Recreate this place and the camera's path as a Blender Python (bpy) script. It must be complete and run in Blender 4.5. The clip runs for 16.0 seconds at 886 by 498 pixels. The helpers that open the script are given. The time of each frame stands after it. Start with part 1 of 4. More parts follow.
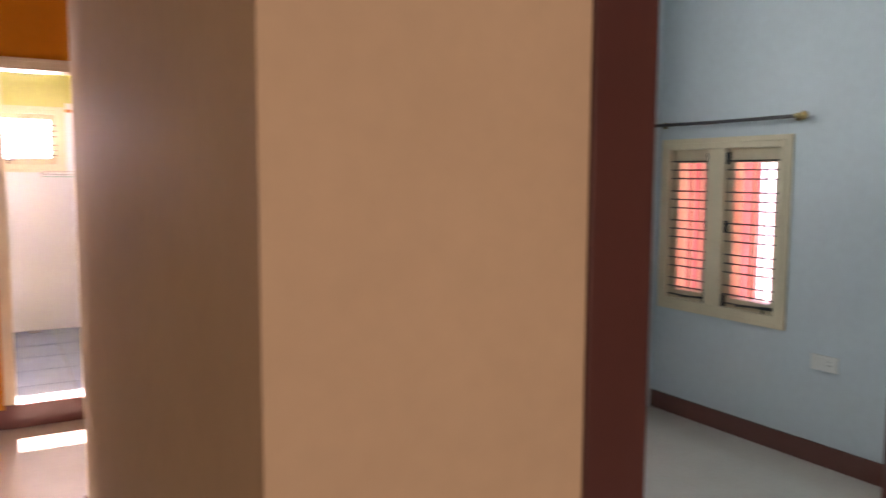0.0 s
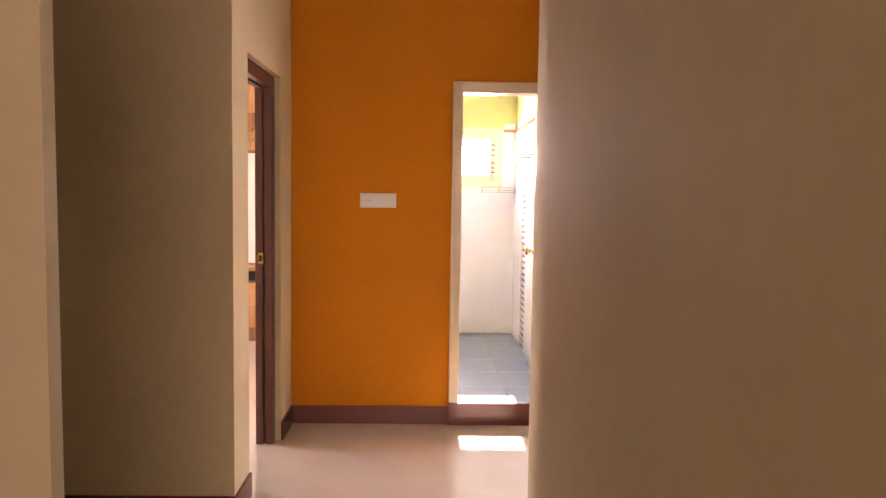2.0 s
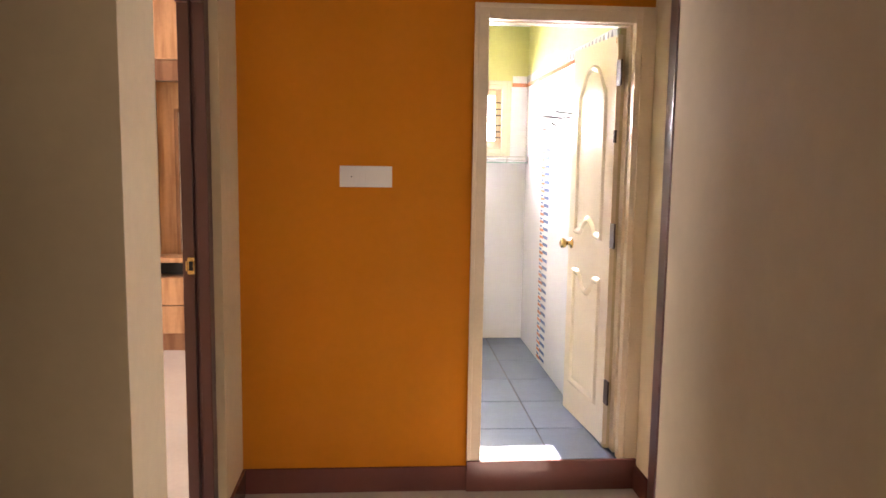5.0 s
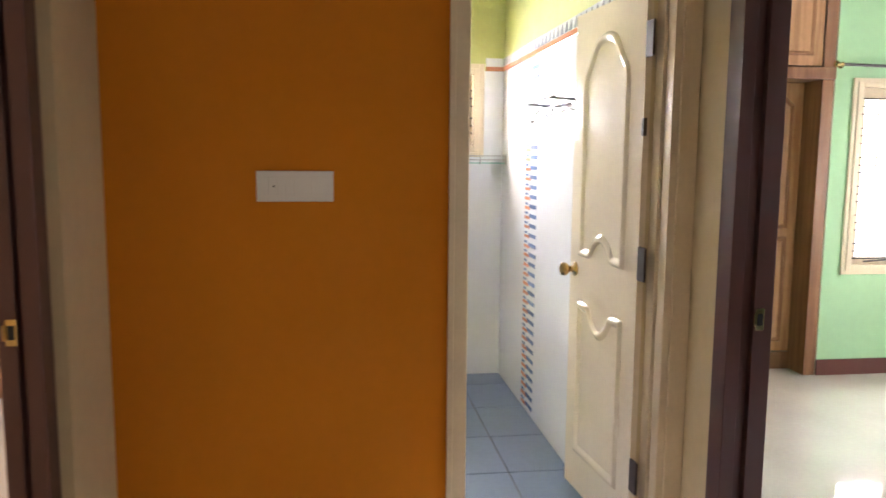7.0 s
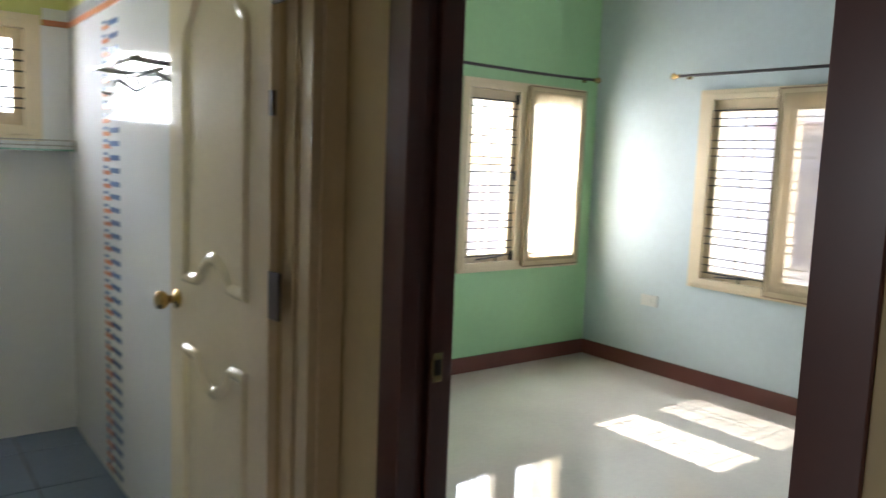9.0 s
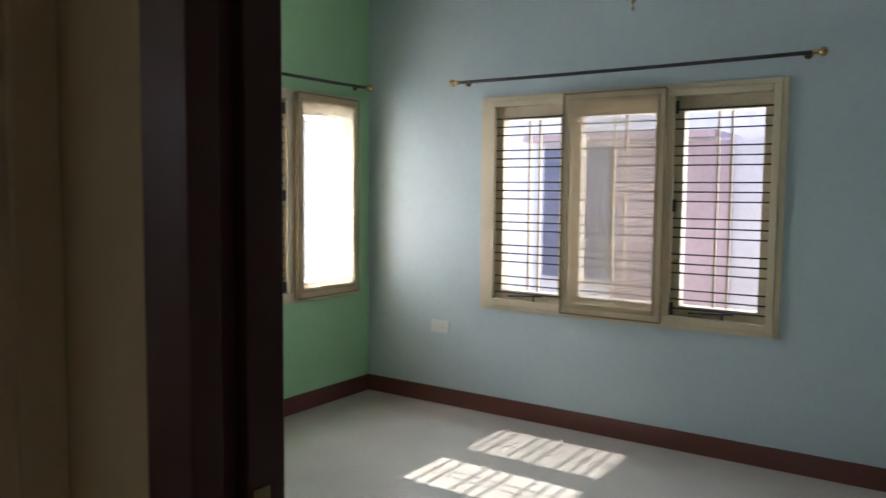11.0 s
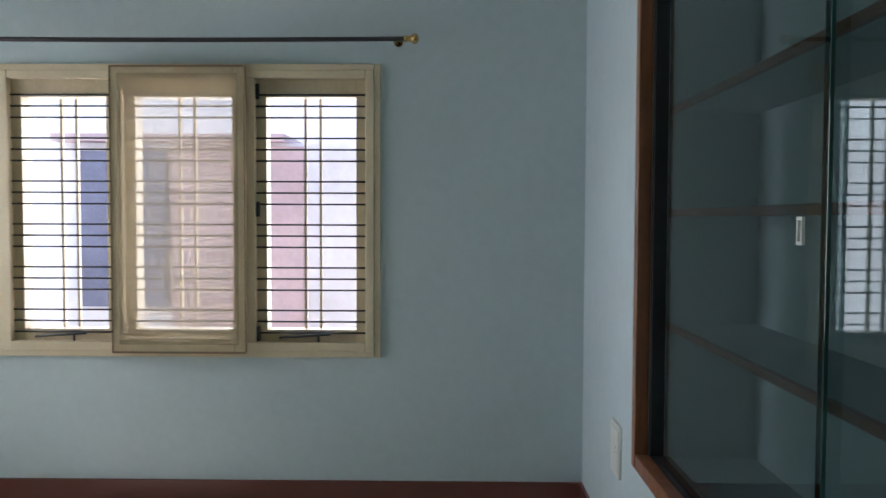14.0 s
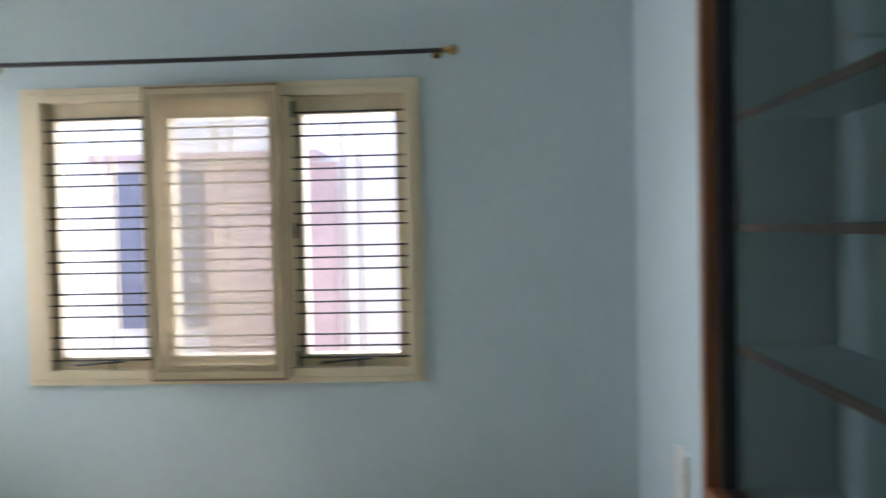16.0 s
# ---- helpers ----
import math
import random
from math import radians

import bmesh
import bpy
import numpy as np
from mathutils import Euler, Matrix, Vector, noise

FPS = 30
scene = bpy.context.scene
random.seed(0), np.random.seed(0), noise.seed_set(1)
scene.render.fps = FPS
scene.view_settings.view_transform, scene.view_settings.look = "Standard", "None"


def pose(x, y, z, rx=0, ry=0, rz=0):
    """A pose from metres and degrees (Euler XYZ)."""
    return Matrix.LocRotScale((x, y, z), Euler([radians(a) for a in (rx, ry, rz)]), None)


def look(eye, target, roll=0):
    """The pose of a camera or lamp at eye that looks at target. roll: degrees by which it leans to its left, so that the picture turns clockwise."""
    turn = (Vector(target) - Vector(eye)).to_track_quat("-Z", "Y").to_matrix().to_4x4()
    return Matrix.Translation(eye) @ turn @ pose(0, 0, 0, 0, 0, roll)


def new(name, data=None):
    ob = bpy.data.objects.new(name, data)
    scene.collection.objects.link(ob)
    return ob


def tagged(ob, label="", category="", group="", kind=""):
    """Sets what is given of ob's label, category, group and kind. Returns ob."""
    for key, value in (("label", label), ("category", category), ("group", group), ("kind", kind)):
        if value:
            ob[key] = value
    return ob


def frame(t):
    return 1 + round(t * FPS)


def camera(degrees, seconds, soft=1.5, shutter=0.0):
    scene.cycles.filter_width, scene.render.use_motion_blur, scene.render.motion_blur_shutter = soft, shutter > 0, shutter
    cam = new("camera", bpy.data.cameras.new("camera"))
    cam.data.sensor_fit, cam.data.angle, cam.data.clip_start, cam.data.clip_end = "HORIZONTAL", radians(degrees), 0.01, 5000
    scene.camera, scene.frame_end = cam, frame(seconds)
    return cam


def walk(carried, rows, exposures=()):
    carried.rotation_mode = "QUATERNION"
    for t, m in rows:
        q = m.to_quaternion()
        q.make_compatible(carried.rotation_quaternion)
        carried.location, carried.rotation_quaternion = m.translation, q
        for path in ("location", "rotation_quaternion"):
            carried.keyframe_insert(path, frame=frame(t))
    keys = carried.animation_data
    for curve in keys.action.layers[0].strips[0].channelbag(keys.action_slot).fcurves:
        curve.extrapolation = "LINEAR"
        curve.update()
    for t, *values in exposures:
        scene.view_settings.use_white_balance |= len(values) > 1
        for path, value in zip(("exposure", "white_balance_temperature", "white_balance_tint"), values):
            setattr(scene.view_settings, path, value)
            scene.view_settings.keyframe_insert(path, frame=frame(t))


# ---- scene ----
cam = camera(60.6, 16.0, shutter=0.5)
PATH = [
    (0, (1.066, -5.296, 1.57), (2.074, -3.579, 1.378), 0.3),
    (0.3, (1.015, -5.300, 1.572), (1.844, -3.489, 1.391), -0.1),
    (0.6, (0.995, -5.281, 1.576), (1.584, -3.376, 1.412), 0.2),
    (1, (0.986, -5.255, 1.606), (1.225, -3.275, 1.447), 0.6),
    (1.5, (0.922, -5.162, 1.577), (0.982, -3.169, 1.424), 1.3),
    (2, (0.876, -4.975, 1.572), (0.924, -2.981, 1.413), 0.9),
    (2.5, (0.84, -4.812, 1.572), (0.897, -2.821, 1.397), 1.0),
    (3, (0.797, -4.555, 1.576), (0.838, -2.564, 1.384), 0.4),
    (3.5, (0.733, -4.319, 1.567), (0.67, -2.331, 1.358), 0.8),
    (4, (0.67, -4.017, 1.569), (0.708, -2.029, 1.347), 0.6),
    (6.3, (0.65, -2.755, 1.592), (0.851, -0.781, 1.34), 0.5),
    (6.5, (0.674, -2.64, 1.584), (0.889, -0.666, 1.341), 0.2),
    (7, (0.706, -2.402, 1.583), (0.973, -0.435, 1.341), 0.5),
    (7.5, (0.711, -2.153, 1.587), (1.325, -0.264, 1.357), 1.4),
    (8, (0.77, -1.983, 1.57), (1.548, -0.16, 1.305), 1.0),
    (8.5, (0.879, -1.817, 1.57), (1.801, -0.061, 1.315), 1.1),
    (9, (0.951, -1.631, 1.568), (2.153, -0.049, 1.335), 2.2),
    (9.5, (0.978, -1.438, 1.554), (2.376, -0.023, 1.342), 1.4),
    (10, (1.101, -1.279, 1.548), (2.579, 0.053, 1.341), 0.8),
    (10.2, (1.153, -1.215, 1.551), (2.653, 0.092, 1.352), 0.8),
    (12.3, (1.611, -0.735, 1.366), (3.493, -0.067, 1.263), 0.5),
    (12.5, (1.67, -0.691, 1.355), (3.575, -0.09, 1.254), 0.7),
    (13, (1.808, -0.558, 1.375), (3.791, -0.301, 1.305), -0.1),
    (13.5, (1.945, -0.55, 1.384), (3.942, -0.476, 1.305), -0.3),
    (14, (2.071, -0.581, 1.393), (4.069, -0.556, 1.314), 0.2),
    (14.5, (2.137, -0.569, 1.403), (4.133, -0.669, 1.327), 0.2),
    (15, (2.169, -0.534, 1.405), (4.156, -0.759, 1.338), -0.4),
    (15.5, (2.199, -0.515, 1.419), (4.177, -0.802, 1.347), -0.8),
    (16, (2.209, -0.51, 1.439), (4.205, -0.407, 1.38), -1.3),
]
EXPOSURES = [(0, 4.05, 7900, 52), (0.7, 4.4, 8000, 54), (1.5, 4.4, 8000, 46), (4, 4.32, 7350, 38), (6.5, 3.7, 6800, 24), (7, 3.55, 6650, 22),
             (7.5, 3.3, 6550, 17), (8, 2.95, 6450, 13), (8.5, 2.5, 6450, 13), (9, 1.95, 6400, 11), (9.5, 1.6, 6350, 11), (10, 1.4, 6300, 12), (12.5, 0.85, 6080, 13), (13, 0.92, 6080, 12), (14, 1.3, 6080, 12), (16, 1.6, 6100, 12)]
walk(cam, [(t, look(eye, target, roll)) for t, eye, target, roll in PATH], EXPOSURES)

# ---- light ----
SUN_EL, SUN_AZ = 34.0, 0.0          # height, and degrees from +y towards +x


def make_world():
    w = bpy.data.worlds.new("sky")
    w.use_nodes = True
    nt = w.node_tree
    bg = nt.nodes["Background"]
    sky = nt.nodes.new("ShaderNodeTexSky")
    sky.sky_type, sky.sun_disc = "NISHITA", False
    sky.sun_elevation, sky.sun_rotation = radians(SUN_EL), radians(SUN_AZ)
    nt.links.new(sky.outputs[0], bg.inputs[0])
    bg.inputs[1].default_value = 0.15
    scene.world = w


make_world()


def make_sun():
    d = bpy.data.lights.new("sun", "SUN")
    d.energy, d.angle, d.color = 5.0, radians(0.5), (1.0, 0.95, 0.87)
    ob = new("sun", d)
    e, a = radians(SUN_EL), radians(SUN_AZ)
    way = Vector((-math.sin(a) * math.cos(e), -math.cos(a) * math.cos(e), -math.sin(e)))
    ob.rotation_euler = way.to_track_quat("-Z", "Y").to_euler()


make_sun()


def area_light(x, y, z, w, h, turn, power, color=(0.86, 0.93, 1.0)):
    """An area lamp, at a window or added inside a room. turn: the way in which it shines, degrees from +y to the left.
    """
    d = bpy.data.lights.new("area_light", "AREA")
    d.shape, d.size, d.size_y, d.energy, d.color = "RECTANGLE", w, h, power, color
    ob = new("area_light", d)
    ob.matrix_world = pose(x, y, z, 90, 0, turn)
    return ob


# daylight outside the bedroom and bathroom windows
area_light(6.15, 0.71, 1.43, 2.2, 1.7, 90, 25)
area_light(4.94, 3.05, 1.46, 1.3, 1.5, 180, 40)
area_light(1.2, 2.85, 1.88, 0.9, 0.6, 180, 21)
# added lamps inside the living room and west room, whose walls have no openings
area_light(-4.55, -6.3, 1.5, 2.0, 1.4, -90, 0.25, (1.0, 0.93, 0.85))
area_light(1.0, -9.25, 1.4, 2.4, 1.8, 0, 3.9, (1.0, 0.93, 0.85))
area_light(-4.55, 0.8, 1.5, 1.6, 1.2, -90, 13)
# unseen lamp added to fill the blue room, placed by the curtain rod's shadow
area_light(3.0, -1.67, 2.30, 1.2, 0.12, 180, 1.7, (0.60, 0.97, 0.95))

# ---- materials ----


def material(name, color, rough=0.6, metal=0.0, vary=0.06, scale=3.0, bump=0.0, bump_scale=60.0, stain=None, coat=0.0, random_tint=0.0, wave=None):
    """A principled surface: colour that varies at two scales, fine relief, and uneven gloss."""
    m = bpy.data.materials.new(name)
    m.use_nodes = True
    nt = m.node_tree
    N, L = nt.nodes, nt.links
    b = N["Principled BSDF"]
    b.inputs["Metallic"].default_value = metal
    b.inputs["Coat Weight"].default_value = coat
    geo = N.new("ShaderNodeTexCoord")
    src = geo.outputs["Object"]

    def noise_at(s, detail=4.0, vec=None):
        n = N.new("ShaderNodeTexNoise")
        n.inputs["Scale"].default_value, n.inputs["Detail"].default_value = s, detail
        L.new(vec or src, n.inputs["Vector"])
        return n.outputs["Fac"]

    def mapped(fac, lo, hi, a=0.3, c=0.7):
        r = N.new("ShaderNodeMapRange")
        r.inputs["From Min"].default_value, r.inputs["From Max"].default_value = a, c
        r.inputs["To Min"].default_value, r.inputs["To Max"].default_value = lo, hi
        L.new(fac, r.inputs["Value"])
        return r.outputs[0]

    def math2(op, a, c):
        q = N.new("ShaderNodeMath")
        q.operation = op
        for i, v in enumerate((a, c)):
            if isinstance(v, (int, float)):
                q.inputs[i].default_value = v
            else:
                L.new(v, q.inputs[i])
        return q.outputs[0]

    big = noise_at(scale)
    fine = noise_at(scale * 14)
    val = math2("MULTIPLY", mapped(big, 1 - vary, 1 + vary), mapped(fine, 1 - vary * 0.5, 1 + vary * 0.5))
    if random_tint:
        info = N.new("ShaderNodeObjectInfo")
        val = math2("MULTIPLY", val, mapped(info.outputs["Random"], 1 - random_tint, 1 + random_tint, 0, 1))
    hsv = N.new("ShaderNodeHueSaturation")
    hsv.inputs["Color"].default_value = (*color, 1)
    L.new(val, hsv.inputs["Value"])
    out = hsv.outputs[0]
    if wave:
        # wood grain: stretched noise along z (or x)
        mp = N.new("ShaderNodeMapping")
        L.new(src, mp.inputs[0])
        mp.inputs["Scale"].default_value = wave
        g = noise_at(1.0, 6.0, mp.outputs[0])
        mix = N.new("ShaderNodeMixRGB")
        mix.blend_type = "MULTIPLY"
        mix.inputs[2].default_value = (0.55, 0.42, 0.33, 1)
        L.new(mapped(g, 0.0, 0.8, 0.42, 0.68), mix.inputs[0])
        L.new(out, mix.inputs[1])
        out = mix.outputs[0]
    if stain:
        col, amount, size = stain
        mix = N.new("ShaderNodeMixRGB")
        mix.inputs[2].default_value = (*col, 1)
        L.new(mapped(noise_at(size, 8.0), 0.0, amount, 0.52, 0.75), mix.inputs[0])
        L.new(out, mix.inputs[1])
        out = mix.outputs[0]
    L.new(out, b.inputs["Base Color"])
    L.new(mapped(noise_at(scale * 3), rough * 0.95, min(rough * 1.05, 1)), b.inputs["Roughness"])
    if bump:
        bp = N.new("ShaderNodeBump")
        bp.inputs["Strength"].default_value, bp.inputs["Distance"].default_value = 0.6, bump
        L.new(noise_at(bump_scale, 5.0), bp.inputs["Height"])
        L.new(bp.outputs[0], b.inputs["Normal"])
    return m


def pane_material(name, tint, gloss=0.08):
    """A thin pane: clear, with a mirror's gloss that grows at grazing angles."""
    m = bpy.data.materials.new(name)
    m.use_nodes = True
    nt = m.node_tree
    N, L = nt.nodes, nt.links
    N.remove(N["Principled BSDF"])
    t, g, f, mx = N.new("ShaderNodeBsdfTransparent"), N.new("ShaderNodeBsdfGlossy"), N.new("ShaderNodeLayerWeight"), N.new("ShaderNodeMixShader")
    t.inputs[0].default_value = (*tint, 1)
    g.inputs["Roughness"].default_value = 0.01
    f.inputs["Blend"].default_value = 0.5
    p5, k = N.new("ShaderNodeMath"), N.new("ShaderNodeMath")
    p5.operation, k.operation = "POWER", "MULTIPLY_ADD"
    p5.inputs[1].default_value, k.inputs[1].default_value, k.inputs[2].default_value = 5.0, 0.96 - gloss, 0.04 + gloss
    L.new(f.outputs["Facing"], p5.inputs[0])
    L.new(p5.outputs[0], k.inputs[0])
    L.new(k.outputs[0], mx.inputs[0])
    L.new(t.outputs[0], mx.inputs[1])
    L.new(g.outputs[0], mx.inputs[2])
    L.new(mx.outputs[0], N["Material Output"].inputs[0])
    return m


def net_material(name, color, cover=0.5, glow=0.2):
    """Fine insect netting: threads that let part of the light straight through."""
    m = bpy.data.materials.new(name)
    m.use_nodes = True
    nt = m.node_tree
    N, L = nt.nodes, nt.links
    N.remove(N["Principled BSDF"])
    t, d, tr, a, mx = N.new("ShaderNodeBsdfTransparent"), N.new("ShaderNodeBsdfDiffuse"), N.new("ShaderNodeBsdfTranslucent"), N.new("ShaderNodeMixShader"), N.new("ShaderNodeMixShader")
    d.inputs[0].default_value = (*color, 1)
    tr.inputs[0].default_value = (*color, 1)
    a.inputs[0].default_value = glow
    tc, n, r = N.new("ShaderNodeTexCoord"), N.new("ShaderNodeTexNoise"), N.new("ShaderNodeMapRange")
    n.inputs["Scale"].default_value = 5.0
    L.new(tc.outputs["Object"], n.inputs["Vector"])
    L.new(n.outputs["Fac"], r.inputs["Value"])
    r.inputs["From Min"].default_value, r.inputs["From Max"].default_value = 0.3, 0.7
    r.inputs["To Min"].default_value, r.inputs["To Max"].default_value = cover - 0.05, cover + 0.05
    L.new(d.outputs[0], a.inputs[1])
    L.new(tr.outputs[0], a.inputs[2])
    L.new(r.outputs[0], mx.inputs[0])
    L.new(t.outputs[0], mx.inputs[1])
    L.new(a.outputs[0], mx.inputs[2])
    L.new(mx.outputs[0], N["Material Output"].inputs[0])
    return m


M_CREAM = material("cream_wall_paint", (0.62, 0.51, 0.315), 0.78, vary=0.05, scale=1.6, bump=0.0006, stain=((0.50, 0.39, 0.24), 0.25, 1.3))
M_ORANGE = material("orange_wall_paint", (0.61, 0.205, 0.002), 0.85, vary=0.05, scale=1.6, bump=0.0006)
M_GREEN = material("mint_green_wall_paint", (0.36, 0.60, 0.34), 0.55, vary=0.04, scale=1.6, bump=0.0006)
M_BLUE = material("pale_blue_wall_paint", (0.55, 0.625, 0.66), 0.5, vary=0.05, scale=1.4, bump=0.0006, stain=((0.48, 0.55, 0.58), 0.3, 0.9))
M_LIME = material("lime_wall_paint", (0.55, 0.56, 0.21), 0.6, vary=0.05)
M_CEIL = material("white_ceiling_paint", (0.78, 0.77, 0.74), 0.8, vary=0.03)
M_TILEW = material("white_glazed_tile", (0.74, 0.74, 0.76), 0.10, vary=0.02, scale=2.0)
M_GROUTD = material("dark_floor_joint", (0.075, 0.09, 0.12), 0.7, vary=0.2, scale=5.0)
M_BATHFLOOR = material("blue_grey_floor_tile", (0.18, 0.24, 0.34), 0.22, vary=0.05, scale=3.0, bump=0.0, random_tint=0.08)
M_FLOOR = material("cream_vitrified_floor", (0.58, 0.535, 0.475), 0.055, vary=0.05, scale=2.5, coat=0.5)
M_SKIRT = material("red_brown_skirting_tile", (0.15, 0.050, 0.040), 0.25, vary=0.05, scale=3.0)
M_BROWN = material("dark_brown_frame_paint", (0.10, 0.038, 0.032), 0.33, vary=0.05, scale=3.0, bump=0.0005, bump_scale=25)
M_FRAME = material("cream_enamel_paint", (0.72, 0.60, 0.43), 0.3, vary=0.05, scale=5.0, bump=0.0004, bump_scale=30)
M_DOORC = material("cream_door_enamel", (0.80, 0.69, 0.54), 0.15, vary=0.04, scale=3.0)
M_WOOD = material("polished_teak", (0.50, 0.265, 0.125), 0.3, vary=0.1, scale=3.0, wave=(22, 22, 1.6))
M_WOODD = material("dark_teak", (0.26, 0.12, 0.055), 0.35, vary=0.1, scale=3.0, wave=(22, 22, 1.6))
M_IRON = material("black_iron_paint", (0.02, 0.02, 0.025), 0.45, vary=0.2, scale=20)
M_BRASS = material("polished_brass", (0.55, 0.38, 0.17), 0.22, metal=1.0, vary=0.1)
M_STEEL = material("dull_steel", (0.42, 0.40, 0.38), 0.35, metal=1.0, vary=0.2, scale=15)
M_PLASTIC = material("white_switch_plastic", (0.74, 0.73, 0.70), 0.35, vary=0.02)
# flat black for the shade in holes and slots, and for indicator dots
M_DARK = material("flat_black", (0.01, 0.01, 0.01), 0.7)
M_NBR = material("neighbour_plaster", (0.60, 0.46, 0.47), 0.85, vary=0.12, scale=1.5, stain=((0.45, 0.36, 0.42), 0.5, 2.0))
M_NBRW = material("neighbour_whitewash", (0.84, 0.82, 0.84), 0.85, vary=0.06, scale=1.5, stain=((0.5, 0.48, 0.5), 0.4, 3.0))
M_NBRD = material("neighbour_blue_shutter", (0.19, 0.20, 0.28), 0.6, vary=0.15, scale=4)
M_PINK = material("pink_plaster", (0.52, 0.22, 0.22), 0.85, vary=0.1, scale=1.5)
M_GROUND = material("bare_concrete_ground", (0.36, 0.33, 0.29), 0.9, vary=0.2, scale=0.8, bump=0.004, bump_scale=20)
# emits its own white, to stand for the sky outside the north windows
M_BACKDROP = bpy.data.materials.new("glowing_backdrop")
M_BACKDROP.use_nodes = True
M_BACKDROP.node_tree.nodes["Principled BSDF"].inputs["Base Color"].default_value = (0, 0, 0, 1)
M_BACKDROP.node_tree.nodes["Principled BSDF"].inputs["Emission Color"].default_value = (0.95, 0.96, 1.0, 1)
M_BACKDROP.node_tree.nodes["Principled BSDF"].inputs["Emission Strength"].default_value = 1.6
M_PANE = pane_material("cabinet_glass", (0.60, 0.655, 0.645), -0.02)
M_NET = net_material("beige_insect_net", (0.56, 0.45, 0.30), 0.55, 0.15)
# the same net made paler and more translucent, to look struck by the sun
M_NETB = net_material("sunlit_insect_net", (0.78, 0.66, 0.46), 0.40, 0.8)

# ---- mesh helpers ----


def box(bm, x0, x1, y0, y1, z0, z1, mats=None):
    """A box; mats gives the material slot of the faces -x +x -y +y -z +z."""
    x0, x1, y0, y1, z0, z1 = min(x0, x1), max(x0, x1), min(y0, y1), max(y0, y1), min(z0, z1), max(z0, z1)
    v = [bm.verts.new(p) for p in ((x0, y0, z0), (x1, y0, z0), (x1, y1, z0), (x0, y1, z0), (x0, y0, z1), (x1, y0, z1), (x1, y1, z1), (x0, y1, z1))]
    faces = ((0, 4, 7, 3), (1, 2, 6, 5), (0, 1, 5, 4), (2, 3, 7, 6), (0, 3, 2, 1), (4, 5, 6, 7))
    out = []
    for i, f in enumerate(faces):
        face = bm.faces.new([v[k] for k in f])
        if mats:
            face.material_index = mats[i]
        out.append(face)
    return out


def rod(bm, a, c, r, n=10, r2=None):
    """A round bar from a to c."""
    a, c = Vector(a), Vector(c)
    q = (c - a).to_track_quat("Z", "Y")
    r2 = r if r2 is None else r2
    rings = []
    for p, rr in ((a, r), (c, r2)):
        rings.append([bm.verts.new(p + q @ Vector((rr * math.cos(2 * math.pi * k / n), rr * math.sin(2 * math.pi * k / n), 0))) for k in range(n)])
    for k in range(n):
        f = bm.faces.new((rings[0][k], rings[0][(k + 1) % n], rings[1][(k + 1) % n], rings[1][k]))
        f.smooth = True
    bm.faces.new(rings[0][::-1])
    bm.faces.new(rings[1])


def turned(bm, profile, n=16, m=Matrix()):
    """A turned shape from (radius, height) pairs, about m's z axis."""
    rings = [[bm.verts.new(m @ Vector((r * math.cos(2 * math.pi * k / n), r * math.sin(2 * math.pi * k / n), z))) for k in range(n)] for r, z in profile]
    for i in range(len(rings) - 1):
        for k in range(n):
            f = bm.faces.new((rings[i][k], rings[i][(k + 1) % n], rings[i + 1][(k + 1) % n], rings[i + 1][k]))
            f.smooth = True
    bm.faces.new(rings[0][::-1])
    bm.faces.new(rings[-1])


def part(name, bm, mats, parent=None, label="", bevel=0.0):
    """Link a bmesh as one mesh object, under a thing if one is given."""
    me = bpy.data.meshes.new(name)
    if bevel:
        bmesh.ops.bevel(bm, geom=bm.edges[:], offset=bevel, segments=2, affect="EDGES", profile=0.6)
    bmesh.ops.recalc_face_normals(bm, faces=bm.faces[:])
    bm.to_mesh(me)
    bm.free()
    for m in (mats if isinstance(mats, (list, tuple)) else [mats]):
        me.materials.append(m)
    ob = new(name, me)
    if parent is not None:
        ob.parent = parent
    return tagged(ob, label)


def boxes(name, items, mats, parent=None, label="", bevel=0.0):
    bm = bmesh.new()
    for it in items:
        box(bm, *it)
    return part(name, bm, mats, parent, label, bevel)


def thing(name, m, label, category, group="", kind=""):
    ob = new(name)
    ob.matrix_world = m
    ob.empty_display_size = 0.1
    return tagged(ob, label, category, group, kind)


def wall(name, axis, p0, p1, a0, a1, z0, z1, holes, mats, label):
    """A wall from p0 to p1 in thickness along axis and a0 to a1 in length, with holes (a0, a1, z0, z1). mats: for the low side, the high side and the rest."""
    bm = bmesh.new()
    cuts = sorted({a0, a1, *[h[0] for h in holes], *[h[1] for h in holes]})
    side = [0, 1, 2, 2, 2, 2] if axis == "x" else [2, 2, 0, 1, 2, 2]
    for c, d in zip(cuts, cuts[1:]):
        mid, z, spans = (c + d) / 2, z0, []
        for h in sorted((h for h in holes if h[0] < mid < h[1]), key=lambda h: h[2]):
            if h[2] > z:
                spans.append((z, h[2]))
            z = h[3]
        if z < z1:
            spans.append((z, z1))
        for lo, hi in spans:
            if axis == "x":
                box(bm, p0, p1, c, d, lo, hi, side)
            else:
                box(bm, c, d, p0, p1, lo, hi, side)
    return tagged(part(name, bm, mats), label, "wall", kind="structure")


def slab(name, x0, x1, y0, y1, z0, z1, m, label, category):
    return tagged(boxes(name, [(x0, x1, y0, y1, z0, z1)], m), label, category, kind="structure")


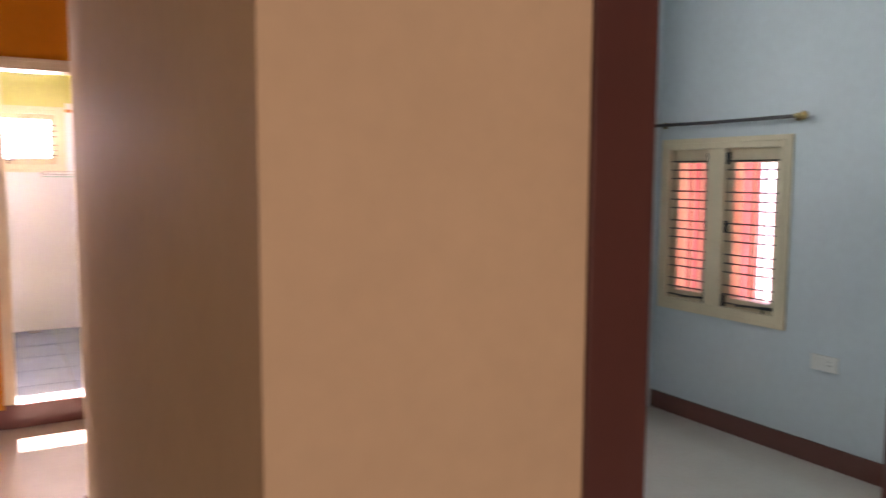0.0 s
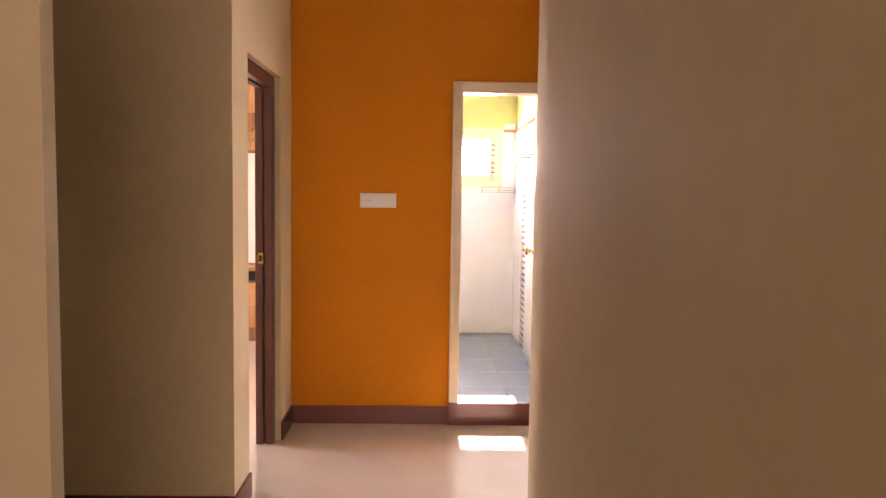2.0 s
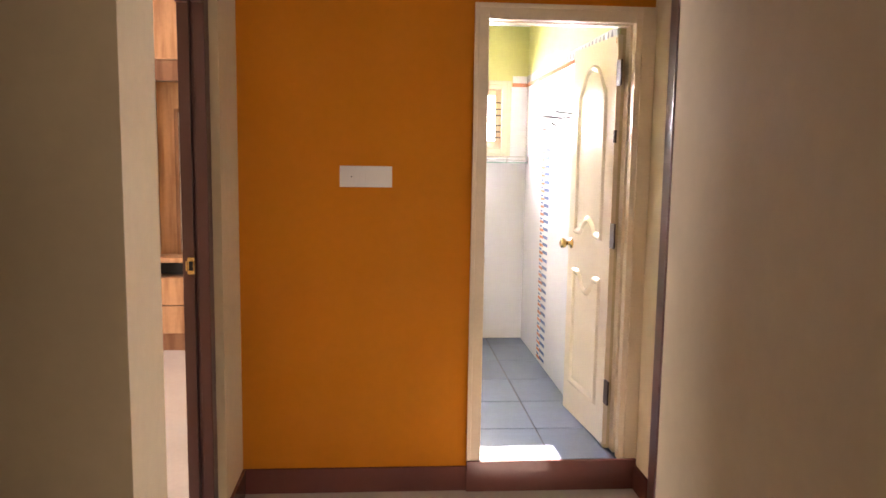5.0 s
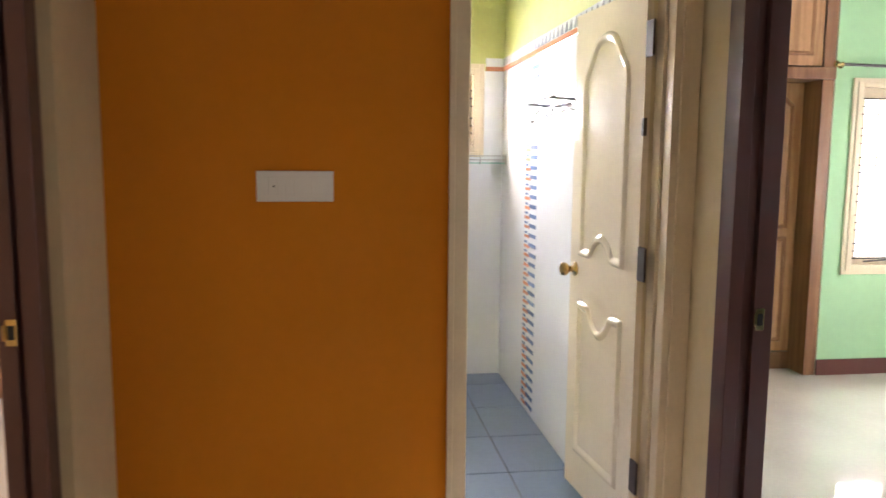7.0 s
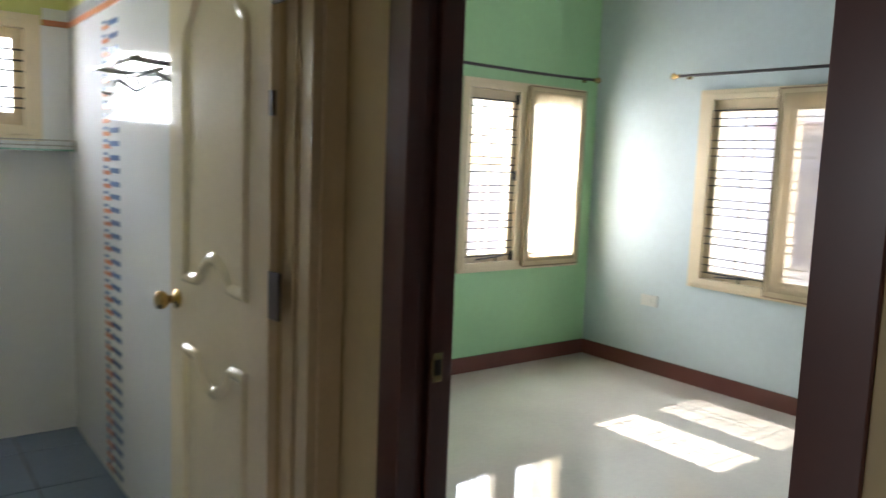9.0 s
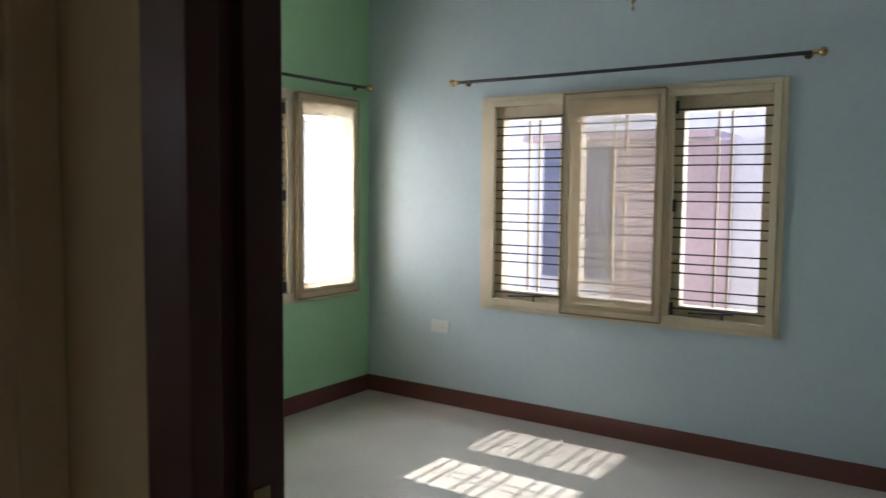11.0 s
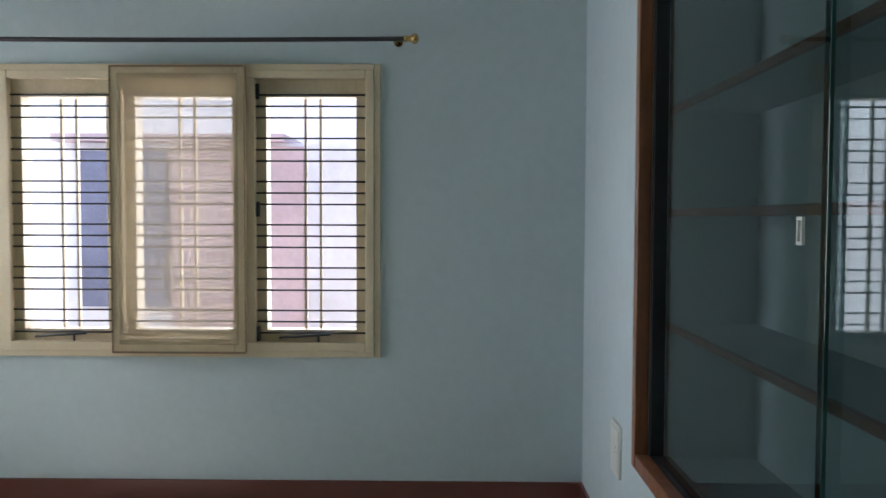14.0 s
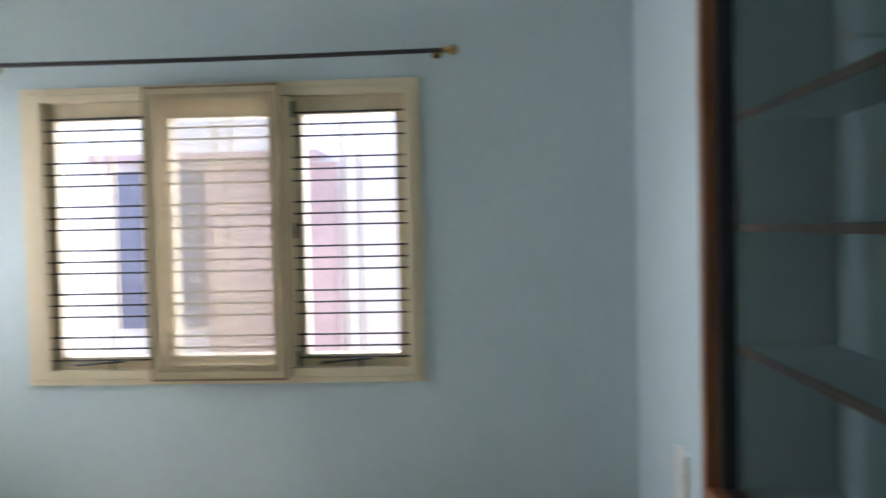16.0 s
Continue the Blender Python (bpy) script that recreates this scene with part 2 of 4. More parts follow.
# ---- plan ----
HALL_R = 1.87         # hall between x 0 and this, orange wall on y 0
PASS_R = 1.36         # passage wall
NOOK = -1.62
BED_X0, BED_X1, BED_Y0, BED_Y1 = 2.0, 5.715, -1.215, 2.645
BATH_X0, BATH_X1, BATH_Y1, BATH_Z = 0.35, 1.752, 2.45, 0.15
TOP = 3.0
FRONT = -4.32         # wall between the living room and the blue room
BLUE_X1 = 4.9
SK = 0.118

slab("floor", -4.7, 5.9, -9.4, 3.4, -0.1, 0.0, M_FLOOR, "polished cream vitrified tile floor", "floor")
slab("ceiling", -4.7, 5.9, -9.4, 3.4, TOP, TOP + 0.12, M_CEIL, "plain white painted ceiling slab", "ceiling")

wall("wall_orange", "y", 0.0, 0.13, 0.0, HALL_R, 0, TOP, [(1.055, 1.835, 0, 2.24)], [M_ORANGE, M_LIME, M_FRAME], "orange painted wall with the bathroom doorway")
L_HOLE = (-1.20, -0.36, 0, 2.22)
R_HOLE = (-1.255, -0.205, 0, 2.30)
WEST = -1.50          # west room wall that faces the passage
wall("wall_hall_west", "x", -0.13, 0.0, WEST, 3.2, 0, TOP, [L_HOLE], [M_CREAM, M_CREAM, M_CREAM], "cream painted hall wall with a doorway")
wall("wall_hall_east", "x", HALL_R, 2.0, NOOK, 3.2, 0, TOP, [R_HOLE], [M_CREAM, M_GREEN, M_CREAM], "cream painted hall wall with the bedroom doorway")
wall("wall_passage", "x", PASS_R, PASS_R + 0.13, FRONT + 0.13, NOOK, 0, TOP, [], [M_CREAM, M_BLUE, M_CREAM], "plain cream painted passage wall")
wall("wall_nook", "y", NOOK - 0.13, NOOK, PASS_R + 0.13, 2.0, 0, TOP, [], [M_BLUE, M_CREAM, M_CREAM], "short cream painted return wall")
wall("wall_front", "y", FRONT, FRONT + 0.13, PASS_R, 5.8, 0, TOP, [(1.921, 3.25, 0, 2.22)], [M_CREAM, M_BLUE, M_CREAM], "cream painted living room wall with a doorway")
wall("wall_side_block", "y", -3.26, -3.20, -4.6, 0.025, 0, TOP, [], [M_CREAM, M_CREAM, M_CREAM], "cream painted wall beside the passage")
wall("wall_west_room", "y", WEST, WEST + 0.13, -4.6, -0.13, 0, TOP, [], [M_CREAM, M_CREAM, M_CREAM], "cream painted wall facing the passage")
wall("wall_bath_west", "x", BATH_X0 - 0.12, BATH_X0, 0.13, BATH_Y1, 0, TOP, [], [M_CREAM, M_LIME, M_LIME], "bathroom wall, lime paint above tiles")
wall("wall_bath_east", "x", BATH_X1, HALL_R, 0.13, BATH_Y1, 0, TOP, [], [M_LIME, M_CREAM, M_CREAM], "bathroom wall, lime paint above tiles")
BW = (0.80, 1.60, 1.62, 2.13)
wall("wall_bath_north", "y", BATH_Y1, BATH_Y1 + 0.2, 0.0, HALL_R, 0, TOP, [BW], [M_LIME, M_NBRW, M_FRAME], "bathroom outer wall with a small window")
CAB = (2.12, 4.62, 0.59, 2.42)
wall("wall_bed_south", "y", NOOK, BED_Y0, 2.0, BED_X1, 0, TOP, [CAB], [M_BLUE, M_BLUE, M_BLUE], "thick pale blue painted bedroom wall with a niche")
EW = (-0.17, 1.60, 0.785, 2.065)
wall("wall_bed_east", "x", BED_X1, BED_X1 + 0.2, NOOK, 3.2, 0, TOP, [EW], [M_BLUE, M_NBRW, M_FRAME], "pale blue painted bedroom wall with a wide window")
NW = (4.36, 5.53, 0.81, 2.10)
wall("wall_bed_north", "y", BED_Y1, BED_Y1 + 0.2, 4.18, BED_X1, 0, TOP, [NW], [M_GREEN, M_NBRW, M_FRAME], "mint green painted bedroom wall with a window")
QW = (-2.55, -1.70, 0.75, 1.77)
wall("wall_blue_east", "x", BLUE_X1, BLUE_X1 + 0.2, FRONT + 0.13, NOOK, 0, TOP, [QW], [M_BLUE, M_NBRW, M_FRAME], "pale blue painted wall with a window")
for x0, x1 in ((-4.6, 0.0), (HALL_R, 4.18)):
    wall("wall_bed_back", "y", 3.2, 3.3, x0, x1, 0, TOP, [], [M_GREEN, M_NBRW, M_NBRW], "plain wall behind the built-in wardrobes")
wall("wall_bed_return", "x", 4.18, 4.3, 2.845, 3.3, 0, TOP, [], [M_NBRW, M_NBRW, M_NBRW], "short outer wall beside the built-in wardrobe")
wall("wall_living_west", "x", -4.7, -4.6, -9.3, 3.3, 0, TOP, [], [M_CREAM, M_CREAM, M_CREAM], "plain cream living room wall")
wall("wall_living_south", "y", -9.4, -9.3, -4.7, 5.9, 0, TOP, [], [M_CREAM, M_CREAM, M_CREAM], "plain cream living room wall")
wall("wall_living_east", "x", 5.8, 5.9, -9.3, FRONT + 0.13, 0, TOP, [], [M_CREAM, M_CREAM, M_CREAM], "plain cream living room wall")
tagged(boxes("bathroom_floor", [(BATH_X0, BATH_X1, 0.13, BATH_Y1, 0.0, BATH_Z - 0.006), (1.07, 1.82, -0.016, 0.13, 0.0, BATH_Z - 0.006)], M_GROUTD), "raised bathroom floor with dark joints", "floor", kind="structure")
slab("bathroom_ceiling", BATH_X0, BATH_X1, 0.13, BATH_Y1, 2.58, 2.66, M_CEIL, "white bathroom loft slab", "ceiling")
slab("ground", -300, 300, -300, 300, -0.5, -0.4, M_GROUND, "bare concrete and earth ground", "ground")


def skirting(name, *runs):
    boxes_ = [(a, b, c, d, 0.0005, SK) for a, b, c, d in runs]
    return tagged(boxes(name, boxes_, M_SKIRT), "glazed red-brown skirting tile", "skirting", kind="structure")


T = 0.014
skirting("baseboard", (0, 1.05, -T, -0.0002))
skirting("baseboard", (0.0002, T, L_HOLE[1], -T))
skirting("baseboard", (0.0002, T, WEST - T, L_HOLE[0]))
skirting("baseboard", (-3.5, 0, WEST - T, WEST - 0.0002))
skirting("baseboard", (-3.5, 0.025, -3.26 - T, -3.2602))
skirting("baseboard", (HALL_R - T, HALL_R - 0.0002, R_HOLE[1], -0.001))
skirting("baseboard", (HALL_R - T, HALL_R - 0.0002, NOOK, R_HOLE[0]))
skirting("baseboard", (PASS_R - T, PASS_R - 0.0002, FRONT - T, NOOK))
skirting("baseboard", (PASS_R, 1.921, FRONT - T, FRONT - 0.0002))
skirting("baseboard", (BED_X1 - T, BED_X1 - 0.0002, BED_Y0 + T, BED_Y1 - T))
skirting("baseboard", (4.18, BED_X1 - 0.0002, BED_Y1 - T, BED_Y1 - 0.0002))
skirting("baseboard", (2.0, BED_X1 - 0.0002, BED_Y0 + 0.0002, BED_Y0 + T))
skirting("baseboard", (BLUE_X1 - T, BLUE_X1 - 0.0002, FRONT + 0.14, NOOK - 0.001))

# ---- doorways ----


def door_frame(name, axis, p0, p1, a0, a1, top, w, m, label, rebate=0.02):
    """Jambs and head of a door frame in a hole, with a rebate along the middle and a bead along each edge."""
    ob = thing(name, Matrix(), label, "door frame", kind="structure")
    mid = (p0 + p1) / 2

    def put(nm, lo, hi, z0, z1, head=False):
        bm = bmesh.new()
        segs = [(p0, p0 + 0.045, 0.0), (p0 + 0.045, mid + 0.01, rebate), (mid + 0.01, p1, 0.0)]
        for c, d, cut in segs:
            a, b, e, f = lo, hi, z0, z1
            if head:
                e = z0 + cut
            elif lo == a0:
                b = hi - cut
            else:
                a = lo + cut
            if axis == "x":
                box(bm, c, d, a, b, e, f)
            else:
                box(bm, a, b, c, d, e, f)
        part(nm, bm, m, ob, bevel=0.003)

    put("jamb", a0, a0 + w, 0.0005, top - 0.0005)
    put("jamb", a1 - w, a1, 0.0005, top - 0.0005)
    put("head", a0 + w, a1 - w, top - w, top - 0.0005, True)
    return ob


door_frame("door_frame_bedroom", "x", HALL_R - 0.006, 2.008, *R_HOLE[:2], 2.30, 0.085, M_BROWN, "dark brown painted wooden door frame")
door_frame("door_frame_west", "x", -0.138, -0.035, *L_HOLE[:2], 2.22, 0.075, M_BROWN, "dark brown painted wooden door frame of the west room")
door_frame("door_frame_blue_room", "y", FRONT - 0.012, FRONT + 0.138, 1.921, 3.25, 2.22, 0.14, M_BROWN, "dark brown painted wooden door frame of the blue room")
door_frame("door_frame_bathroom", "y", -0.016, 0.138, 1.050, 1.842, 2.255, 0.062, M_FRAME, "cream enamelled wooden bathroom door frame", 0.012)
boxes("door_frame_moulding", [(1.046, 1.066, -0.026, -0.016, 0.152, 2.262), (1.805, 1.8685, -0.026, -0.016, 0.152, 2.262), (1.066, 1.805, -0.026, -0.016, 2.242, 2.262)], M_FRAME, bevel=0.003)
tagged(bpy.data.objects["door_frame_moulding"], "cream bead round the bathroom door frame", "trim", kind="structure")
tagged(boxes("threshold", [(1.045, HALL_R - 0.002, -0.034, -0.0165, 0.0005, BATH_Z)], M_SKIRT, bevel=0.004), "red-brown tiled bathroom step", "step", kind="structure")


def strike(x, y, z, turn, label):
    """A brass strike plate with a black block for its hole's shade, on a jamb that faces the local -y."""
    ob = thing("strike_plate", pose(x, y, z, 0, 0, turn), label, "door hardware", "strike plates")
    boxes("plate", [(-0.014, 0.014, -0.003, 0.0, -0.034, 0.034)], M_BRASS, ob, bevel=0.001)
    boxes("bolt_hole", [(-0.008, 0.008, -0.0045, -0.0031, -0.018, 0.018)], M_DARK, ob, "black block for the shade in the bolt hole")
    boxes("lip", [(-0.020, -0.0142, -0.007, 0.0, -0.020, 0.020)], M_BRASS, ob, bevel=0.001)


strike(1.965, R_HOLE[1] - 0.0855, 1.10, 0, "brass strike plate on the dark bedroom door jamb")
strike(-0.105, L_HOLE[1] - 0.0755, 1.14, 0, "brass strike plate on the dark west room jamb")

# ---- small fittings ----


def switch_plate(m, w, h, modules, label, rocker=True):
    """A white modular plate on a wall; local x along the wall, -y into the room."""
    ob = thing("switch_plate", m, label, "switch plate", "wall plates")
    boxes("plate", [(0, w, -0.012, 0, 0, h)], M_PLASTIC, ob, bevel=0.003)
    n = len(modules)
    x = 0.014
    step = (w - 0.028) / sum(k for k, _ in modules)
    for k, kind in modules:
        boxes("module", [(x + 0.0015, x + step * k - 0.0015, -0.0145, -0.011, 0.018, h - 0.018)], M_PLASTIC, ob, bevel=0.0008)
        cx = x + step * k / 2
        if kind == "socket":
            # black discs on the surface give the shade of the pin holes
            bm = bmesh.new()
            for dx, dz in ((0, 0.014), (-0.010, -0.006), (0.010, -0.006)):
                rod(bm, (cx + dx, -0.0150, h / 2 + dz), (cx + dx, -0.0140, h / 2 + dz), 0.0035, 8)
            part("pin_holes", bm, M_DARK, ob, "black discs for the shade in the socket holes")
        elif kind == "led":
            bm = bmesh.new()
            rod(bm, (cx, -0.0152, h / 2), (cx, -0.0142, h / 2), 0.003, 8)
            part("indicator", bm, M_DARK, ob)
        x += step * k
    return ob


switch_plate(pose(0.450, 0, 1.440), 0.235, 0.095, [(1, "b"), (1, "led"), (1, "b"), (1, "b"), (2, "socket_blank"), (2, "b")], "wide white modular switch plate on the orange wall")
switch_plate(pose(BED_X1, 2.06, 0.512, 0, 0, -90), 0.150, 0.086, [(1, "b"), (1, "b"), (2, "socket")], "white plate with rockers and socket on the pale blue wall")
switch_plate(pose(5.02, BED_Y0, 0.42, 0, 0, 180), 0.15, 0.20, [(1, "b"), (1, "b"), (2, "socket")], "white socket plate beside the glazed niche")
switch_plate(pose(BLUE_X1, -2.79, 0.525, 0, 0, -90), 0.155, 0.086, [(1, "b"), (1, "b"), (2, "socket")], "white plate below the blue room window")

# ---- windows ----


def window(name, m, w, z0, z1, panes, netted, label, bars=True, out=0.09, net=None, wide=0.0, fractions=()):
    """A grilled window. Local x along the wall from the left, +y outwards, z up from the floor. panes: (x0, x1) of each opening;
    netted: those that a cloth-netted shutter covers. z0, z1: the openings' bottom and top."""
    ob = thing(name, m, label, "window", kind="structure")
    e = 0.072
    a, b = panes[0][0], panes[-1][1]
    L, R, B, T_ = a - e - wide, b + e, z0 - e, z1 + e * 0.95
    # outer moulding in two steps, proud of the wall
    boxes("architrave", [(L, L + 0.03, -0.018, 0, B, T_), (R - 0.03, R, -0.018, 0, B, T_), (L + 0.03, R - 0.03, -0.018, 0, B, B + 0.03), (L + 0.03, R - 0.03, -0.018, 0, T_ - 0.03, T_)], M_FRAME, ob, bevel=0.004)
    boxes("window_frame", [(L + 0.03, a, -0.026, 0.05, B + 0.03, T_ - 0.03), (b, R - 0.03, -0.026, 0.05, B + 0.03, T_ - 0.03), (a, b, -0.026, 0.05, B + 0.03, z0), (a, b, -0.026, 0.05, z1, T_ - 0.03)], M_FRAME, ob, bevel=0.005)
    for (p, q), (r, s_) in zip(panes, panes[1:]):
        boxes("mullion", [(q, r, -0.022, 0.055, z0, z1)], M_FRAME, ob, bevel=0.004)
    # outer fixed frames behind the grille
    for i, (p, q) in enumerate(panes):
        t, head = 0.048, 0.085 if bars else 0.048
        boxes("outer_frame", [(p, p + t, 0.014, out + 0.01, z0, z1), (q - t, q, 0.014, out + 0.01, z0, z1), (p + t, q - t, 0.014, out + 0.01, z0, z0 + t * 1.2), (p + t, q - t, 0.014, out + 0.01, z1 - head, z1)], M_TONED, ob, bevel=0.002)
        c = (p + q) / 2
        for dx in (-0.037, 0.037) if bars else ():
            boxes("glazing_bar", [(c + dx - 0.006, c + dx + 0.006, out - 0.028, out - 0.008, z0 + t * 1.2, z1 - head)], M_TONED, ob)
        rows = [z1 - (z1 - z0) * k for k in fractions]
        n_groups = max(1, round((z1 - z0) / 0.2097))
        per = (z1 - z0 - 0.02) / n_groups
        rows = rows or [z1 - 0.075 - k * per - j * 0.0545 for k in range(n_groups) for j in range(3)]
        for z in rows:
            if z > z0 + 0.01:
                bm = bmesh.new()
                rod(bm, (p - 0.004, 0.008, z), (q + 0.004, 0.008, z), 0.0048, 6)
                part("grille_bar", bm, M_IRON, ob)
        if i in netted:
            g = 0.012
            x0, x1, b0, b1, f = p - g - 0.03, q + g + 0.02, z0 - 0.045, z1 + 0.050, 0.055
            boxes("netted_shutter", [(x0, x0 + f, -0.058, -0.030, b0, b1), (x1 - f, x1, -0.058, -0.030, b0, b1), (x0 + f, x1 - f, -0.058, -0.030, b0, b0 + f * 1.3), (x0 + f, x1 - f, -0.058, -0.030, b1 - f * 1.1, b1)], M_NETF, ob, "beige cloth-covered shutter frame", bevel=0.004)
            cloth(ob, x0 + f * 0.6, x1 - f * 0.6, b0 + f * 0.7, b1 - f * 0.6, -0.060, net or M_NET)
            boxes("edge_strip", [(x0 - 0.002, x0 + 0.003, -0.0625, -0.0585, b0, b1), (x1 - 0.003, x1 + 0.002, -0.0625, -0.0585, b0, b1), (x0, x1, -0.0625, -0.0585, b0 - 0.004, b0 + 0.006), (x0, x1, -0.0625, -0.0585, b1 - 0.006, b1 + 0.004)], M_STRIP, ob, "thin brown edge strip")
        else:
            for z in (z0 + 0.04, (z0 + z1) / 2 + 0.01, z1 - 0.06):
                x = p if i == len(panes) - 1 else q
                sgn = 1 if x == p else -1
                boxes("hinge", [(x + sgn * 0.002, x + sgn * 0.016, -0.012, 0.0135, z - 0.036, z + 0.036)], M_IRON, ob, bevel=0.002)
            bm = bmesh.new()
            c = p + 0.06
            rod(bm, (c + 0.05, -0.006, z0 + 0.022), (c + 0.30, -0.012, z0 + 0.040), 0.006, 8)
            rod(bm, (c + 0.24, -0.008, z0 + 0.001), (c + 0.24, -0.008, z0 + 0.035), 0.006, 8)
            part("window_stay", bm, M_IRON, ob, "black iron window stay")
    return ob


def cloth(ob, x0, x1, z0, z1, y, m):
    """Netting stretched over a shutter, slightly slack."""
    bm = bmesh.new()
    nx, nz = 10, 22
    g = [[bm.verts.new((x0 + (x1 - x0) * i / nx, y - 0.0015 * math.sin(9 * i / nx + 5 * k / nz), z0 + (z1 - z0) * k / nz)) for i in range(nx + 1)] for k in range(nz + 1)]
    for k in range(nz):
        for i in range(nx):
            bm.faces.new((g[k][i], g[k][i + 1], g[k + 1][i + 1], g[k + 1][i])).smooth = True
    part("net", bm, m, ob, "fine beige insect net")


def curtain_rod(m, length, label, bow=0.0):
    """Local x along the rod."""
    ob = thing("curtain_rod", m, label, "curtain rod", "curtain rods")
    bm = bmesh.new()
    n, rings = 12, []
    for k in range(n + 1):
        x, z = length * k / n, -bow * math.sin(math.pi * k / n)
        rings.append([bm.verts.new((x, 0.011 * math.cos(a), z + 0.011 * math.sin(a))) for a in [2 * math.pi * q / 10 for q in range(10)]])
    for r0, r1 in zip(rings, rings[1:]):
        for q in range(10):
            bm.faces.new((r0[q], r0[(q + 1) % 10], r1[(q + 1) % 10], r1[q])).smooth = True
    part("rod", bm, M_ROD, ob)
    for x, sg in ((0, -1), (length, 1)):
        bm = bmesh.new()
        turned(bm, [(0.012, 0), (0.017, 0.006), (0.012, 0.014), (0.013, 0.03), (0.022, 0.042), (0.026, 0.052), (0.020, 0.064), (0.006, 0.072)], 14, pose(x - sg * 0.02, 0, 0, 0, 90 * sg, 0))
        part("finial", bm, M_BRASS, ob, "brass finial")
        bm = bmesh.new()
        rod(bm, (x - sg * 0.05, 0, 0), (x - sg * 0.05, 0.075, 0), 0.007, 8)
        rod(bm, (x - sg * 0.05, 0.068, 0), (x - sg * 0.05, 0.078, 0), 0.022, 14)
        part("bracket", bm, M_BRASS, ob, "brass wall bracket")
    return ob


M_NETF = material("beige_net_cloth", (0.50, 0.40, 0.26), 0.85, vary=0.12, scale=5.0, bump=0.0006, bump_scale=180, stain=((0.34, 0.26, 0.16), 0.35, 3.0))
# cream toned darker, since the lamps outside over-light these frames; brown mottling
M_TONED = material("toned_cream_paint", (0.62, 0.50, 0.34), 0.5, vary=0.1, scale=5.0, stain=((0.3, 0.22, 0.13), 0.4, 4.0))
M_STRIP = material("brown_edge_tape", (0.22, 0.15, 0.09), 0.7)
M_ROD = material("dark_metal_rod", (0.045, 0.04, 0.045), 0.35, metal=0.4, vary=0.2, scale=12)
EAST = pose(BED_X1, EW[1], 0, 0, 0, -90)      # local x runs towards -y
window("window_east", EAST, 1.77, 0.795, 2.06, [(0.048, 0.555), (0.600, 1.165), (1.235, 1.764)], {1}, "cream wooden window with iron grille and a netted middle shutter", wide=0.03)
NORTH = pose(0, BED_Y1, 0)
window("window_north", NORTH, 1.2, 0.825, 2.095, [(4.39, 4.86), (4.965, 5.495)], {1}, "cream wooden window with iron grille and a netted shutter", net=M_NETB)
window("window_blue_room", pose(BLUE_X1, QW[1], 0, 0, 0, -90), 0.85, 0.775, 1.745, [(0.03, 0.345), (0.470, 0.845)], set(), "cream wooden two-leaf window with iron grille")
window("window_bathroom", pose(0, BATH_Y1, 0), 0.8, 1.655, 2.10, [(0.86, 1.548)], set(), "small cream bathroom window with iron grille", bars=False, fractions=(0.22, 0.33, 0.44, 0.61, 0.72, 0.82))
curtain_rod(pose(BED_X1 - 0.078, 1.82, 2.232, 0, 0, -90), 2.19, "long dark curtain rod with brass finials on the blue wall", 0.006)
curtain_rod(pose(4.16, BED_Y1 - 0.078, 2.245), 1.44, "dark curtain rod with brass finials on the green wall", 0.008)
curtain_rod(pose(BLUE_X1 - 0.078, -1.62, 1.905, 0, 0, -90), 1.07, "dark curtain rod above the blue room window", 0.004)
# concrete sunshades over the windows
slab("sunshade", 4.22, 5.9, 2.846, 3.84, 2.25, 2.33, M_NBRW, "whitewashed concrete sunshade over the window", "sunshade")
# unseen shade, added above the bathroom window and kept clear of its sunlight
slab("sunshade", 0.4, 1.86, 2.652, 2.80, 2.25, 2.33, M_NBRW, "unseen whitewashed concrete sunshade added over the bathroom window", "sunshade")
slab("sunshade", 5.916, 6.4, -0.6, 2.0, 2.30, 2.38, M_NBRW, "whitewashed concrete sunshade over the wide window", "sunshade")

# ---- outside ----


